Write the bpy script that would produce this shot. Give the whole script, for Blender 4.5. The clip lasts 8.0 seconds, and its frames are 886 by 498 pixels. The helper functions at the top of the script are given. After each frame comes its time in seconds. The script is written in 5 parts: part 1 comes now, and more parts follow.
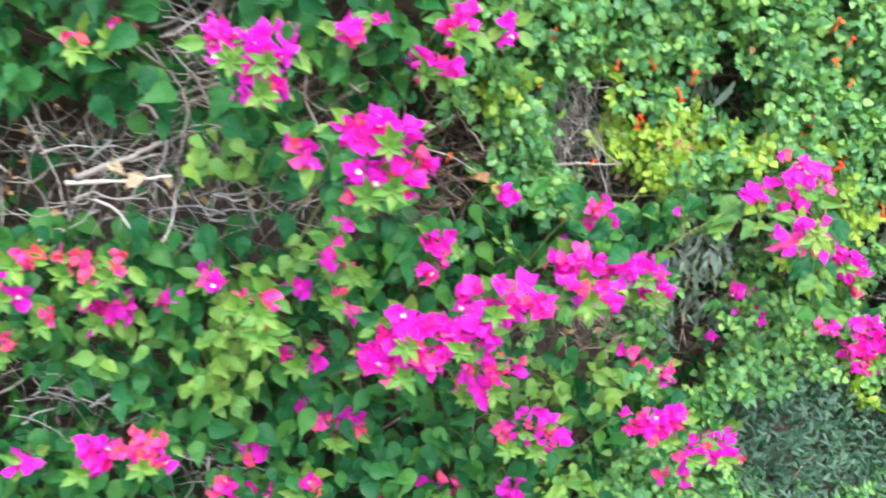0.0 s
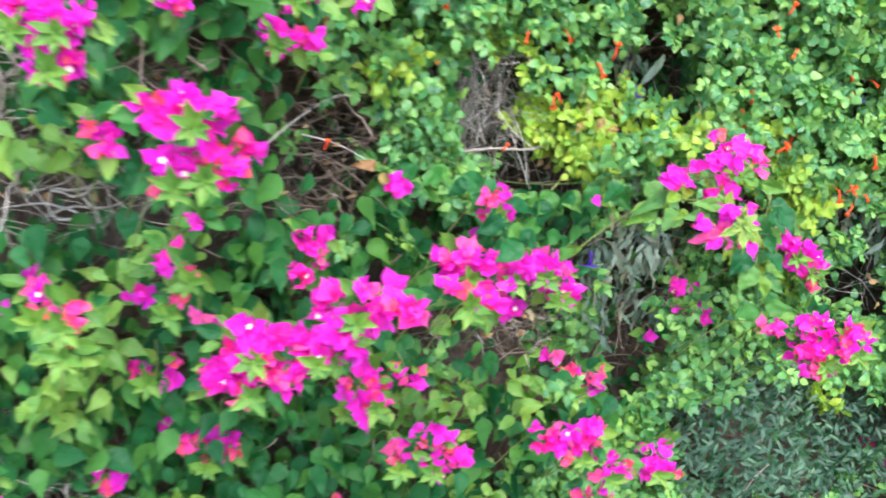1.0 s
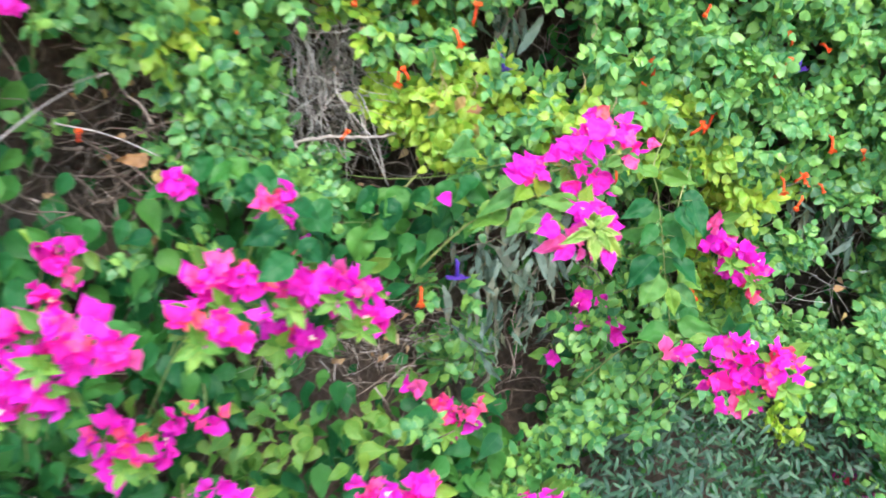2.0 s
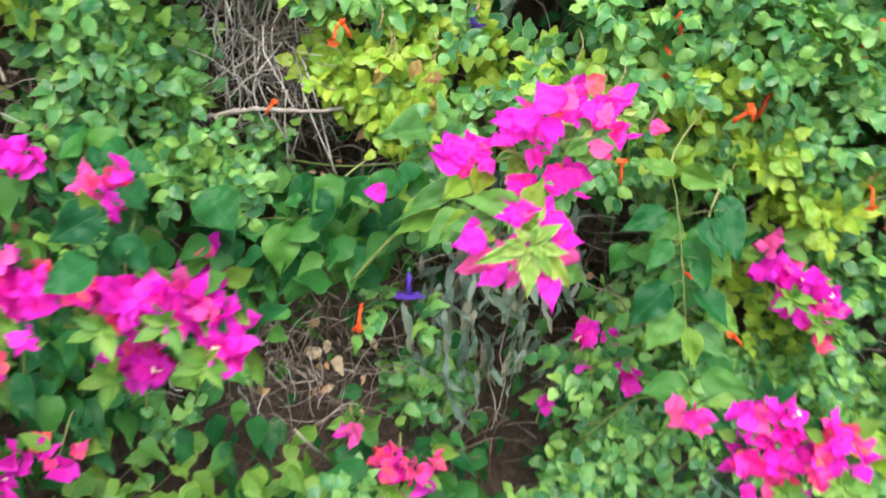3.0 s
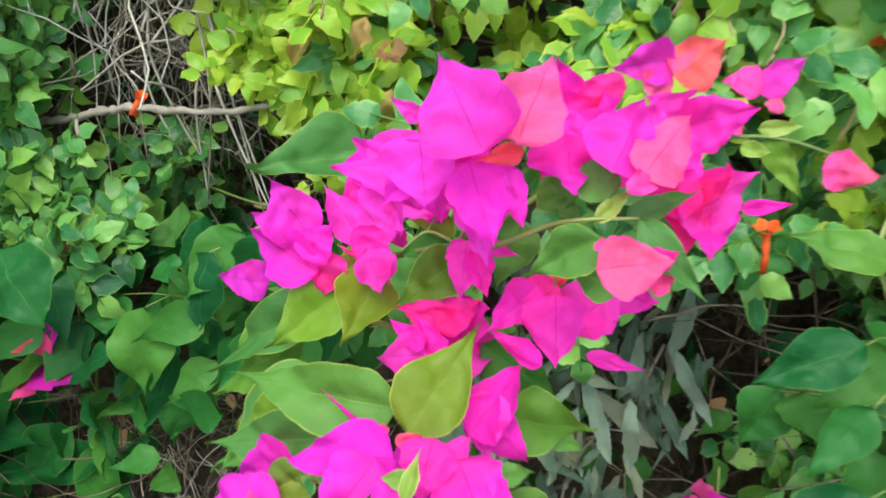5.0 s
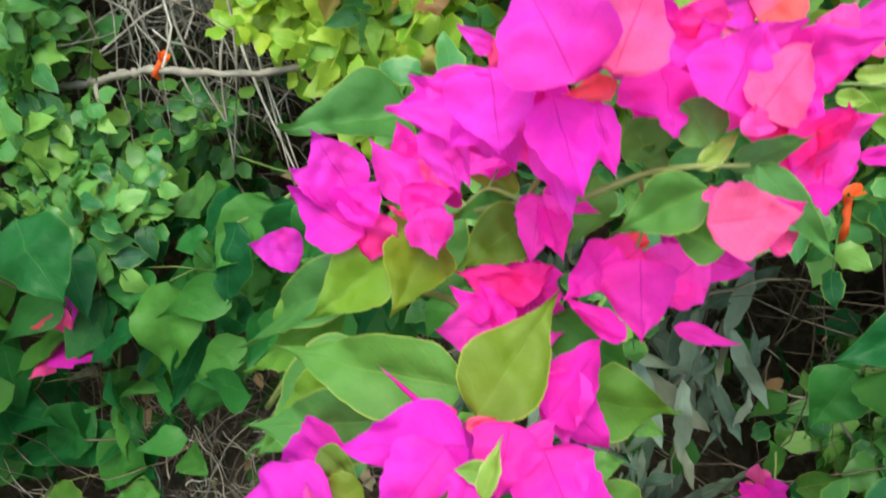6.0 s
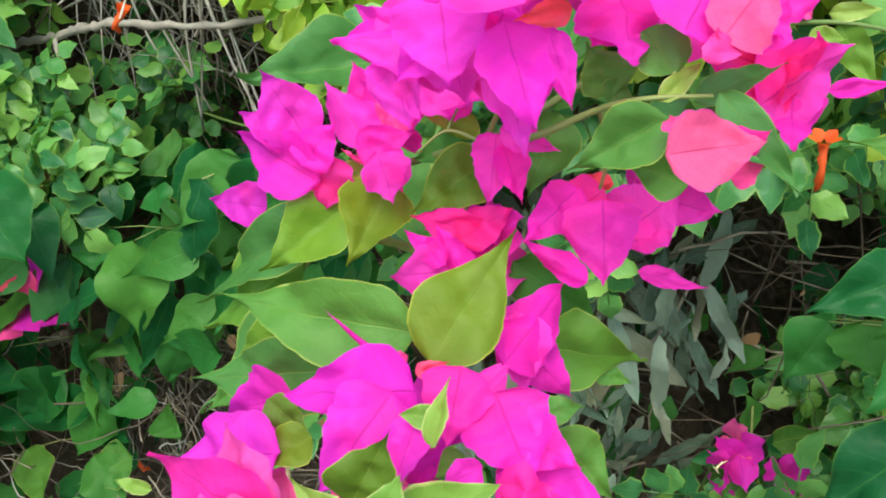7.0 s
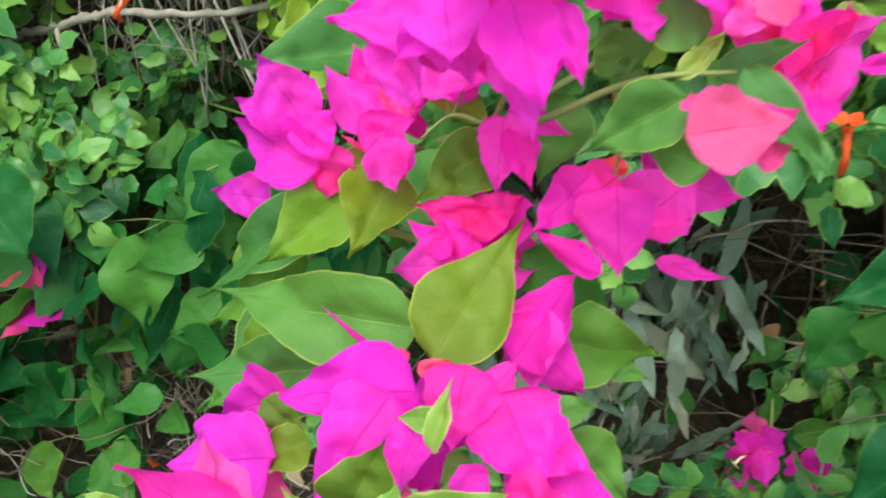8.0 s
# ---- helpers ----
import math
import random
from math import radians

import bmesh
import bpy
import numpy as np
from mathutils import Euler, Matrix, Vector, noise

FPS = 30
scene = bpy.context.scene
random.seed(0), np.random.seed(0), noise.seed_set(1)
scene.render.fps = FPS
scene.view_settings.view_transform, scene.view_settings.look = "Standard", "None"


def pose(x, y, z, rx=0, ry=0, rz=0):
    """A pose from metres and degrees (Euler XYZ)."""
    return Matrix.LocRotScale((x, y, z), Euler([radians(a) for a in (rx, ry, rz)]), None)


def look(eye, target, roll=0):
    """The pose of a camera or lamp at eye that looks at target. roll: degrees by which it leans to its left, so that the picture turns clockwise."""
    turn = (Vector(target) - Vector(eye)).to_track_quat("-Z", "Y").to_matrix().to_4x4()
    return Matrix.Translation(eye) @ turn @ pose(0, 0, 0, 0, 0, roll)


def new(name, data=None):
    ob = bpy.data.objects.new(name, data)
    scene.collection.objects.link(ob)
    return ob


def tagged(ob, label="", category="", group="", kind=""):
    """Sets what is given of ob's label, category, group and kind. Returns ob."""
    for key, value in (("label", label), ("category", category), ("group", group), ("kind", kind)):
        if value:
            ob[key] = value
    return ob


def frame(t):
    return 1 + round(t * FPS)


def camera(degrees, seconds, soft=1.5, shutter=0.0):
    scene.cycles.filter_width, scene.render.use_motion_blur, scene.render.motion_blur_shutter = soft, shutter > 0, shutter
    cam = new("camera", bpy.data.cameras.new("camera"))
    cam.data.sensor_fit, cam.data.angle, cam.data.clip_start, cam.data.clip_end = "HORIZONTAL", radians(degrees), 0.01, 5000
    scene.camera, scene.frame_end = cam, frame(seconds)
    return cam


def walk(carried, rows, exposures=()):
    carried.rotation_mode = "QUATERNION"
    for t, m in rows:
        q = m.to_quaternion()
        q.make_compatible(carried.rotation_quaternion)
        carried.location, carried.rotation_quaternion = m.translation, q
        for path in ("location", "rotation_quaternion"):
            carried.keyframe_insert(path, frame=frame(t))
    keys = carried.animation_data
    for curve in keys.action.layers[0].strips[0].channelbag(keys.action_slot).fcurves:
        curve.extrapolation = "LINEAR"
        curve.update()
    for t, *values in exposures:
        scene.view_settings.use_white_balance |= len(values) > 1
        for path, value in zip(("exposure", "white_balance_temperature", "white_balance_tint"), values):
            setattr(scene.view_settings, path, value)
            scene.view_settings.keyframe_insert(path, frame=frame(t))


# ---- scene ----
cam = camera(54.7, 8.0, soft=1.8, shutter=0.7)
PATH = [
    (0, (-0.081, 0.135, 1.52), (-0.008, 2.056, 0.968), 1.3),
    (0.5, (0.063, 0.229, 1.505), (0.144, 2.139, 0.915), 1.1),
    (1, (0.203, 0.357, 1.468), (0.256, 2.274, 0.899), 0.2),
    (1.5, (0.419, 0.513, 1.421), (0.475, 2.428, 0.845), -0.0),
    (1.7, (0.542, 0.598, 1.414), (0.546, 2.512, 0.833), -0.8),
    (2.8, (0.887, 1.079, 1.286), (0.61, 2.97, 0.697), -1.1),
    (3, (0.946, 1.16, 1.277), (0.58, 3.04, 0.701), -1.1),
    (3.5, (1.051, 1.358, 1.279), (0.521, 3.2, 0.708), -1.0),
    (4, (1.021, 1.569, 1.239), (0.44, 3.394, 0.664), -1.4),
    (4.2, (1.019, 1.645, 1.234), (0.383, 3.45, 0.653), -1.5),
    (5.3, (0.985, 1.869, 1.201), (0.164, 3.583, 0.579), -3.3),
    (5.5, (0.974, 1.87, 1.202), (0.14, 3.574, 0.568), -3.4),
    (6, (0.964, 1.879, 1.183), (0.138, 3.581, 0.535), -3.4),
    (6.5, (0.966, 1.887, 1.168), (0.173, 3.586, 0.471), -3.0),
    (7, (0.97, 1.893, 1.169), (0.18, 3.582, 0.446), -3.7),
    (7.5, (0.977, 1.894, 1.173), (0.211, 3.592, 0.444), -3.5),
    (8, (0.966, 1.909, 1.162), (0.148, 3.578, 0.423), -4.5),
]
walk(cam, [(t, look(eye, target, roll)) for t, eye, target, roll in PATH], [(0.0, 2.43, 6600, 12), (1.7, 2.43, 6600, 12), (3.3, 2.17, 7250, 10), (4.2, 2.14, 7300, 6), (5.3, 1.76, 7300, -5), (8.0, 1.76, 7300, -5)])

# ---------------------------------------------------------------- light
world = bpy.data.worlds.new("world")
scene.world = world
world.use_nodes = True
sky = world.node_tree.nodes.new("ShaderNodeTexSky")
sky.sky_type = "NISHITA"
sky.sun_disc = False
sky.sun_elevation = radians(52)
sky.sun_rotation = radians(162)
sky.air_density = 1.0
sky.dust_density = 1.0
back = world.node_tree.nodes["Background"]
world.node_tree.links.new(sky.outputs[0], back.inputs[0])
back.inputs[1].default_value = 0.15

sun = new("sun", bpy.data.lights.new("sun", "SUN"))
sun.data.energy = 1.2
sun.data.angle = radians(40)
sun.data.color = (1.0, 0.95, 0.88)
sun.matrix_basis = look((0.9, -2.4, 4.4), (0, 0.4, 0))


# ---------------------------------------------------------------- materials
class Nodes:
    """A short way to write node materials."""

    def __init__(self, name):
        self.mat = bpy.data.materials.new(name)
        self.mat.use_nodes = True
        self.tree = self.mat.node_tree
        self.tree.nodes.clear()
        self.out = self.tree.nodes.new("ShaderNodeOutputMaterial")

    def add(self, kind, **inputs):
        node = self.tree.nodes.new(kind)
        for key, value in inputs.items():
            self.plug(node, key.replace("_", " "), value)
        return node

    def plug(self, node, key, value):
        socket = node.inputs[int(key[1:])] if key[0] == "i" and key[1:].isdigit() else node.inputs[key]
        if isinstance(value, bpy.types.NodeSocket):
            self.tree.links.new(value, socket)
        elif isinstance(value, bpy.types.Node):
            self.tree.links.new(value.outputs[0], socket)
        else:
            socket.default_value = value

    def math(self, op, a, b=0.0, c=0.0, clamp=False):
        node = self.add("ShaderNodeMath", i0=a, i1=b, i2=c)
        node.operation, node.use_clamp = op, clamp
        return node.outputs[0]

    def mix(self, fac, a, b, blend="MIX"):
        node = self.tree.nodes.new("ShaderNodeMix")
        node.data_type, node.blend_type = "RGBA", blend
        for key, value in ((0, fac), (6, a), (7, b)):
            if isinstance(value, bpy.types.NodeSocket):
                self.tree.links.new(value, node.inputs[key])
            else:
                node.inputs[key].default_value = value
        return node.outputs[2]

    def ramp(self, fac, stops):
        node = self.add("ShaderNodeValToRGB", Fac=fac)
        node.color_ramp.elements[0].position, node.color_ramp.elements[0].color = stops[0]
        node.color_ramp.elements[1].position, node.color_ramp.elements[1].color = stops[-1]
        for at, colour in stops[1:-1]:
            node.color_ramp.elements.new(at).color = colour
        return node.outputs[0]

    def chance(self):
        """A random number for each leaf, be it an object or an island of a joined mesh."""
        one = self.add("ShaderNodeObjectInfo").outputs["Random"]
        two = self.add("ShaderNodeNewGeometry").outputs["Random Per Island"]
        return self.math("FRACT", self.math("ADD", one, two))

    def noise(self, scale, detail=3.0, vector=None):
        node = self.add("ShaderNodeTexNoise", Scale=scale, Detail=detail)
        if vector is not None:
            self.plug(node, "Vector", vector)
        return node.outputs["Fac"]

    def where(self):
        return self.add("ShaderNodeNewGeometry").outputs["Position"]


def rgb(r, g, b):
    return (r, g, b, 1.0)


def blade_material(name, colours, rim, vein, gloss=0.42, through_light=0.3, glow=(1.3, 1.25, 0.5), rim_from=0.93, blotch=0.35, sheen=0.4, vein_depth=0.5, blush=None, net=0.0):
    """A leaf or bract: u runs across the blade, v from its base to its tip."""
    n = Nodes(name)
    uv = n.add("ShaderNodeSeparateXYZ", Vector=n.add("ShaderNodeTexCoord").outputs["UV"])
    across = n.math("ABSOLUTE", n.math("MULTIPLY_ADD", uv.outputs[0], 2.0, -1.0))
    along = uv.outputs[1]
    rnd = n.chance()
    steps = [(i / max(1, len(colours) - 1), c) for i, c in enumerate(colours)]
    colour = n.ramp(rnd, steps)
    place = n.where()
    spots = n.noise(55.0, 4.0, place)
    clouds = n.noise(7.0, 2.0, place)
    colour = n.mix(n.math("MULTIPLY", n.math("SUBTRACT", spots, 0.42, clamp=True), blotch * 3.0, clamp=True), colour, n.mix(1.0, colour, (0.62, 0.72, 0.7, 1), "MULTIPLY"))
    colour = n.mix(n.math("MULTIPLY", n.math("SUBTRACT", clouds, 0.45, clamp=True), 2.0, clamp=True), colour, n.mix(1.0, colour, (1.35, 1.2, 0.8, 1), "MULTIPLY"))
    ribs = n.math("SINE", n.math("MULTIPLY", n.math("SUBTRACT", along, n.math("MULTIPLY", across, 0.22)), 44.0))
    ribs = n.math("MULTIPLY", n.math("SUBTRACT", ribs, 0.86, clamp=True), 4.0, clamp=True)
    mid = n.math("SUBTRACT", 1.0, n.math("MULTIPLY", across, 26.0), clamp=True)
    lines = n.math("MAXIMUM", n.math("MULTIPLY", ribs, 0.35), mid)
    if blush:
        flush = n.math("MULTIPLY", n.math("SUBTRACT", n.noise(38.0, 1.0, place), 0.5, clamp=True), 5.0, clamp=True)
        own = n.math("MULTIPLY_ADD", n.math("FRACT", n.math("MULTIPLY", rnd, 7.31)), 1.4, -0.55)
        inner = n.math("MULTIPLY", own, n.math("SUBTRACT", 1.0, n.math("MULTIPLY", along, 1.15), clamp=True), clamp=True)
        flush = n.math("MULTIPLY", flush, n.math("SUBTRACT", 1.0, n.math("MULTIPLY", along, 0.7)))
        colour = n.mix(n.math("MAXIMUM", flush, inner), colour, blush)
    if net:
        cells = n.add("ShaderNodeTexVoronoi", Scale=230.0, Vector=place)
        cells.feature = "DISTANCE_TO_EDGE"
        fine = n.math("SUBTRACT", 1.0, n.math("MULTIPLY", cells.outputs["Distance"], 14.0), clamp=True)
        lines = n.math("MAXIMUM", lines, n.math("MULTIPLY", fine, net))
    colour = n.mix(n.math("MULTIPLY", lines, vein_depth), colour, vein)
    edge = n.math("MULTIPLY", n.math("SUBTRACT", across, rim_from, clamp=True), 1.0 / (1.0 - rim_from), clamp=True)
    colour = n.mix(n.math("MULTIPLY", edge, 0.75), colour, rim)
    height = n.math("ADD", n.math("MULTIPLY", lines, -0.5), n.noise(220.0, 2.0, place))
    height = n.math("MULTIPLY_ADD", n.noise(60.0, 1.0, place), 5.0, height)
    bump = n.add("ShaderNodeBump", Strength=0.45, Distance=0.0012, Height=height)
    front = n.add("ShaderNodeBsdfPrincipled", Base_Color=colour, Roughness=n.math("MULTIPLY_ADD", spots, 0.25, gloss), Normal=bump)
    n.plug(front, "Specular IOR Level", sheen)
    behind = n.add("ShaderNodeBsdfTranslucent", Color=n.mix(1.0, colour, (*glow, 1), "MULTIPLY"), Normal=bump)
    both = n.add("ShaderNodeMixShader", Fac=through_light, i1=front, i2=behind)
    n.plug(n.out, "Surface", both.outputs[0])
    return n.mat


def rough_material(name, colours, scale, rough=0.85, bump_depth=0.004, stretch=None):
    """Bark, soil and litter."""
    n = Nodes(name)
    place = n.where()
    if stretch:
        place = n.add("ShaderNodeVectorMath", i0=place, i1=stretch)
        place.operation = "MULTIPLY"
        place = place.outputs[0]
    fine = n.noise(scale, 6.0, place)
    coarse = n.noise(scale * 0.13, 3.0, place)
    rnd = n.chance()
    fac = n.math("ADD", n.math("MULTIPLY", fine, 0.5), n.math("ADD", n.math("MULTIPLY", coarse, 0.35), n.math("MULTIPLY_ADD", rnd, 0.4, -0.2)))
    colour = n.ramp(fac, [(0.25 + 0.5 * i / (len(colours) - 1), c) for i, c in enumerate(colours)])
    bump = n.add("ShaderNodeBump", Strength=0.8, Distance=bump_depth, Height=fine)
    n.plug(n.out, "Surface", n.add("ShaderNodeBsdfPrincipled", Base_Color=colour, Roughness=rough, Normal=bump).outputs[0])
    return n.mat


LEAF = blade_material("bougainvillea_leaf", [rgb(0.007, 0.075, 0.025), rgb(0.014, 0.112, 0.032), rgb(0.028, 0.142, 0.032), rgb(0.06, 0.19, 0.036)], rgb(0.09, 0.22, 0.055), rgb(0.06, 0.19, 0.05), sheen=0.16, gloss=0.3)
LEAF_NEAR = blade_material("bright_bougainvillea_leaf", [rgb(0.056, 0.18, 0.052), rgb(0.074, 0.212, 0.044), rgb(0.098, 0.23, 0.035), rgb(0.132, 0.255, 0.027)], rgb(0.4, 0.46, 0.1), rgb(0.2, 0.3, 0.05), rim_from=0.95, vein_depth=0.35, net=0.12, blotch=0.6, gloss=0.44, sheen=0.3)
LEAF_OLIVE = blade_material("olive_bougainvillea_leaf", [rgb(0.085, 0.16, 0.017), rgb(0.12, 0.195, 0.017), rgb(0.16, 0.23, 0.019)], rgb(0.5, 0.52, 0.08), rgb(0.2, 0.3, 0.05), rim_from=0.95, vein_depth=0.35, net=0.12, blotch=0.6, gloss=0.44, sheen=0.3)
LEAF_YOUNG = blade_material("young_bougainvillea_leaf", [rgb(0.055, 0.185, 0.03), rgb(0.09, 0.23, 0.033), rgb(0.15, 0.29, 0.042)], rgb(0.42, 0.48, 0.1), rgb(0.32, 0.42, 0.1))
LEAF_TIP = blade_material("pale_shoot_leaf", [rgb(0.13, 0.28, 0.045), rgb(0.19, 0.325, 0.055), rgb(0.27, 0.37, 0.075)], rgb(0.62, 0.6, 0.28), rgb(0.4, 0.48, 0.12), vein_depth=0.3, rim_from=0.86)
STRAW = blade_material("straw", [rgb(0.3, 0.23, 0.15), rgb(0.44, 0.36, 0.26)], rgb(0.5, 0.4, 0.2), rgb(0.4, 0.3, 0.15), gloss=0.6)
RUSTY = blade_material("rusty_leaf", [rgb(0.24, 0.12, 0.05), rgb(0.3, 0.18, 0.08), rgb(0.3, 0.28, 0.08)], rgb(0.4, 0.2, 0.08), rgb(0.3, 0.18, 0.08), gloss=0.5)
BARK = rough_material("grey_bark", [rgb(0.13, 0.11, 0.095), rgb(0.26, 0.23, 0.2), rgb(0.4, 0.36, 0.31)], 90, 0.9, 0.002)
HONEY = blade_material("honeysuckle_leaf", [rgb(0.02, 0.12, 0.045), rgb(0.055, 0.215, 0.068), rgb(0.115, 0.305, 0.082), rgb(0.205, 0.395, 0.085)], rgb(0.25, 0.41, 0.08), rgb(0.15, 0.32, 0.07), gloss=0.24, rim_from=0.8, sheen=0.4)
HONEY_YELLOW = blade_material("yellowing_honeysuckle_leaf", [rgb(0.14, 0.32, 0.035), rgb(0.22, 0.385, 0.04), rgb(0.33, 0.46, 0.055)], rgb(0.5, 0.54, 0.08), rgb(0.42, 0.5, 0.09), gloss=0.28, rim_from=0.82, sheen=0.36)
GREY = blade_material("grey_leaf", [rgb(0.05, 0.095, 0.07), rgb(0.09, 0.145, 0.11), rgb(0.17, 0.235, 0.19), rgb(0.2, 0.2, 0.14)], rgb(0.22, 0.28, 0.2), rgb(0.26, 0.3, 0.2), gloss=0.6, through_light=0.15)
NARROW = blade_material("dark_narrow_leaf", [rgb(0.01, 0.042, 0.026), rgb(0.022, 0.078, 0.042), rgb(0.055, 0.135, 0.07)], rgb(0.12, 0.2, 0.1), rgb(0.1, 0.2, 0.1), gloss=0.36, through_light=0.15)
BRACT = blade_material("magenta_bract", [rgb(0.82, 0.02, 0.56), rgb(0.8, 0.026, 0.64), rgb(0.83, 0.058, 0.69), rgb(0.82, 0.03, 0.6)], rgb(0.85, 0.05, 0.72), rgb(0.42, 0.003, 0.24), vein_depth=0.55, net=0.13, blush=rgb(0.88, 0.028, 0.42), gloss=0.5, through_light=0.55, glow=(1.1, 0.7, 1.1), blotch=0.12, rim_from=0.95, sheen=0.25)
BRACT_HOT = blade_material("hot_pink_bract", [rgb(0.87, 0.026, 0.4), rgb(0.87, 0.034, 0.5), rgb(0.86, 0.06, 0.57)], rgb(0.88, 0.03, 0.5), rgb(0.45, 0.003, 0.14), vein_depth=0.55, net=0.13, blush=rgb(0.89, 0.02, 0.2), gloss=0.5, through_light=0.55, glow=(1.1, 0.7, 1.05), blotch=0.14, rim_from=0.94, sheen=0.25)
BRACT_PINK = blade_material("pink_bract", [rgb(0.86, 0.12, 0.36), rgb(0.86, 0.12, 0.42), rgb(0.86, 0.13, 0.46), rgb(0.86, 0.09, 0.5)], rgb(0.86, 0.07, 0.5), rgb(0.5, 0.01, 0.16), vein_depth=0.6, net=0.2, blush=rgb(0.87, 0.12, 0.3), gloss=0.5, through_light=0.55, glow=(1.1, 0.8, 1.0), blotch=0.15, rim_from=0.92, sheen=0.25)
BRACT_RED = blade_material("young_red_bract", [rgb(0.82, 0.07, 0.16), rgb(0.84, 0.12, 0.12), rgb(0.84, 0.08, 0.3), rgb(0.84, 0.06, 0.42)], rgb(0.82, 0.08, 0.3), rgb(0.5, 0.03, 0.08), vein_depth=0.35, net=0.12, blush=rgb(0.86, 0.06, 0.4), gloss=0.5, through_light=0.42, glow=(1.1, 0.8, 0.9), blotch=0.2, sheen=0.25)
ORANGE = blade_material("orange_petal", [rgb(0.76, 0.07, 0.015), rgb(0.8, 0.12, 0.02), rgb(0.78, 0.16, 0.03)], rgb(0.85, 0.2, 0.03), rgb(0.7, 0.07, 0.02), gloss=0.5, through_light=0.3, glow=(1.1, 0.9, 0.8), blotch=0.1)
PURPLE = blade_material("purple_petal", [rgb(0.1, 0.04, 0.42), rgb(0.14, 0.06, 0.5)], rgb(0.2, 0.1, 0.55), rgb(0.06, 0.02, 0.3), gloss=0.5, through_light=0.3, glow=(1.0, 0.8, 1.1), blotch=0.1)
CREAM = blade_material("cream_petal", [rgb(0.85, 0.85, 0.7), rgb(0.9, 0.9, 0.82)], rgb(0.9, 0.9, 0.8), rgb(0.8, 0.8, 0.55), gloss=0.5, blotch=0.05)
DEAD = blade_material("dead_leaf", [rgb(0.2, 0.11, 0.05), rgb(0.33, 0.2, 0.1), rgb(0.42, 0.3, 0.18)], rgb(0.3, 0.2, 0.1), rgb(0.2, 0.12, 0.06), gloss=0.7, through_light=0.15, glow=(1.1, 0.9, 0.6))
STEM = rough_material("green_stem", [rgb(0.1, 0.16, 0.04), rgb(0.2, 0.24, 0.07), rgb(0.24, 0.2, 0.09)], 60, 0.6, 0.001)
TWIG = rough_material("dry_twig", [rgb(0.07, 0.05, 0.035), rgb(0.17, 0.13, 0.1), rgb(0.38, 0.32, 0.26)], 60, 0.85, 0.001)
BRANCH = rough_material("pale_bark", [rgb(0.2, 0.175, 0.15), rgb(0.38, 0.345, 0.305), rgb(0.64, 0.6, 0.54)], 70, 0.85, 0.002)
# dry litter brown, darkened to stand in for shade inside the hedge
SHADED_LITTER = rough_material("shaded_litter", [rgb(0.026, 0.018, 0.013), rgb(0.06, 0.042, 0.03), rgb(0.12, 0.085, 0.062)], 45, 0.95, 0.02)
SOIL = rough_material("dry_soil", [rgb(0.12, 0.085, 0.055), rgb(0.2, 0.15, 0.1), rgb(0.28, 0.22, 0.16)], 12, 0.95, 0.02)

# ---------------------------------------------------------------- the plan of the hedge
BULGES, PATCHES = [], []


def bulge(x, z, y):
    """The hedge's face stands at y round (x, z)."""
    BULGES.append((x, z, y))


def patch(kind, x, z, across, high):
    """What grows in an oval of the hedge's face."""
    PATCHES.append((kind, x, z, across, high))


bulge(-0.7, 1.18, 1.98)
bulge(-0.5, 1.43, 1.92)
bulge(-0.2, 1.45, 1.95)
bulge(-0.44, 1.2, 1.95)
bulge(-0.5, 0.94, 1.95)
bulge(-0.69, 0.73, 1.95)
bulge(-0.3, 0.75, 1.98)
bulge(-0.26, 0.52, 2.03)
bulge(-0.02, 0.95, 2.15)
bulge(0.04, 0.59, 2.15)
bulge(0.2, 0.45, 2.1)
bulge(0.05, 1.36, 2.2)
bulge(0.5, 0.45, 2.2)
bulge(0.62, 0.55, 2.42)
bulge(0.24, 1.28, 2.46)
bulge(0.4, 1.1, 2.6)
bulge(0.3, 0.85, 2.42)
bulge(0.25, 0.6, 2.45)
bulge(0.58, 0.9, 2.42)
bulge(0.65, 0.75, 2.58)
bulge(0.75, 1.22, 2.58)
bulge(0.85, 0.5, 2.68)
bulge(1, 0.97, 2.57)
bulge(1, 0.65, 2.62)
bulge(1.04, 1.2, 2.52)
bulge(1.2, 1.2, 2.7)
bulge(1.3, 0.7, 2.86)
bulge(1.25, 0.8, 2.84)
bulge(1.55, 1.1, 2.9)
bulge(1.67, 0.2, 2.9)
bulge(0.87, 0.2, 2.5)
bulge(-1.2, 0.9, 2)
bulge(1.3, -0.1, 2.55)
bulge(0.95, -0.1, 2.4)
bulge(1.7, -0.1, 2.62)
patch("gap", -0.82, 1.16, 0.23, 0.14)
patch("gap", -0.49, 1.08, 0.19, 0.06)
patch("gap", -0.87, 0.60, 0.17, 0.06)
patch("gap", -0.23, 0.68, 0.04, 0.06)
patch("gap", -0.54, 1.45, 0.06, 0.08)
patch("gap", -0.60, 0.39, 0.06, 0.06)
patch("gap", 0.06, 1.21, 0.06, 0.09)
patch("gap", -0.05, 1.03, 0.14, 0.03)
patch("gap", 1.67, 0.71, 0.06, 0.15)
patch("young", -0.49, 0.71, 0.08, 0.10)
patch("young", -0.42, 0.85, 0.09, 0.08)
patch("young", -0.48, 1.20, 0.08, 0.06)
patch("young", -0.70, 0.78, 0.10, 0.04)
patch("young", 0.36, 0.30, 0.08, 0.08)
patch("young", -0.30, 0.98, 0.08, 0.05)
patch("mixed", 0.43, 1.39, 0.09, 0.08)
patch("mixed", 0.83, 1.16, 0.15, 0.09)
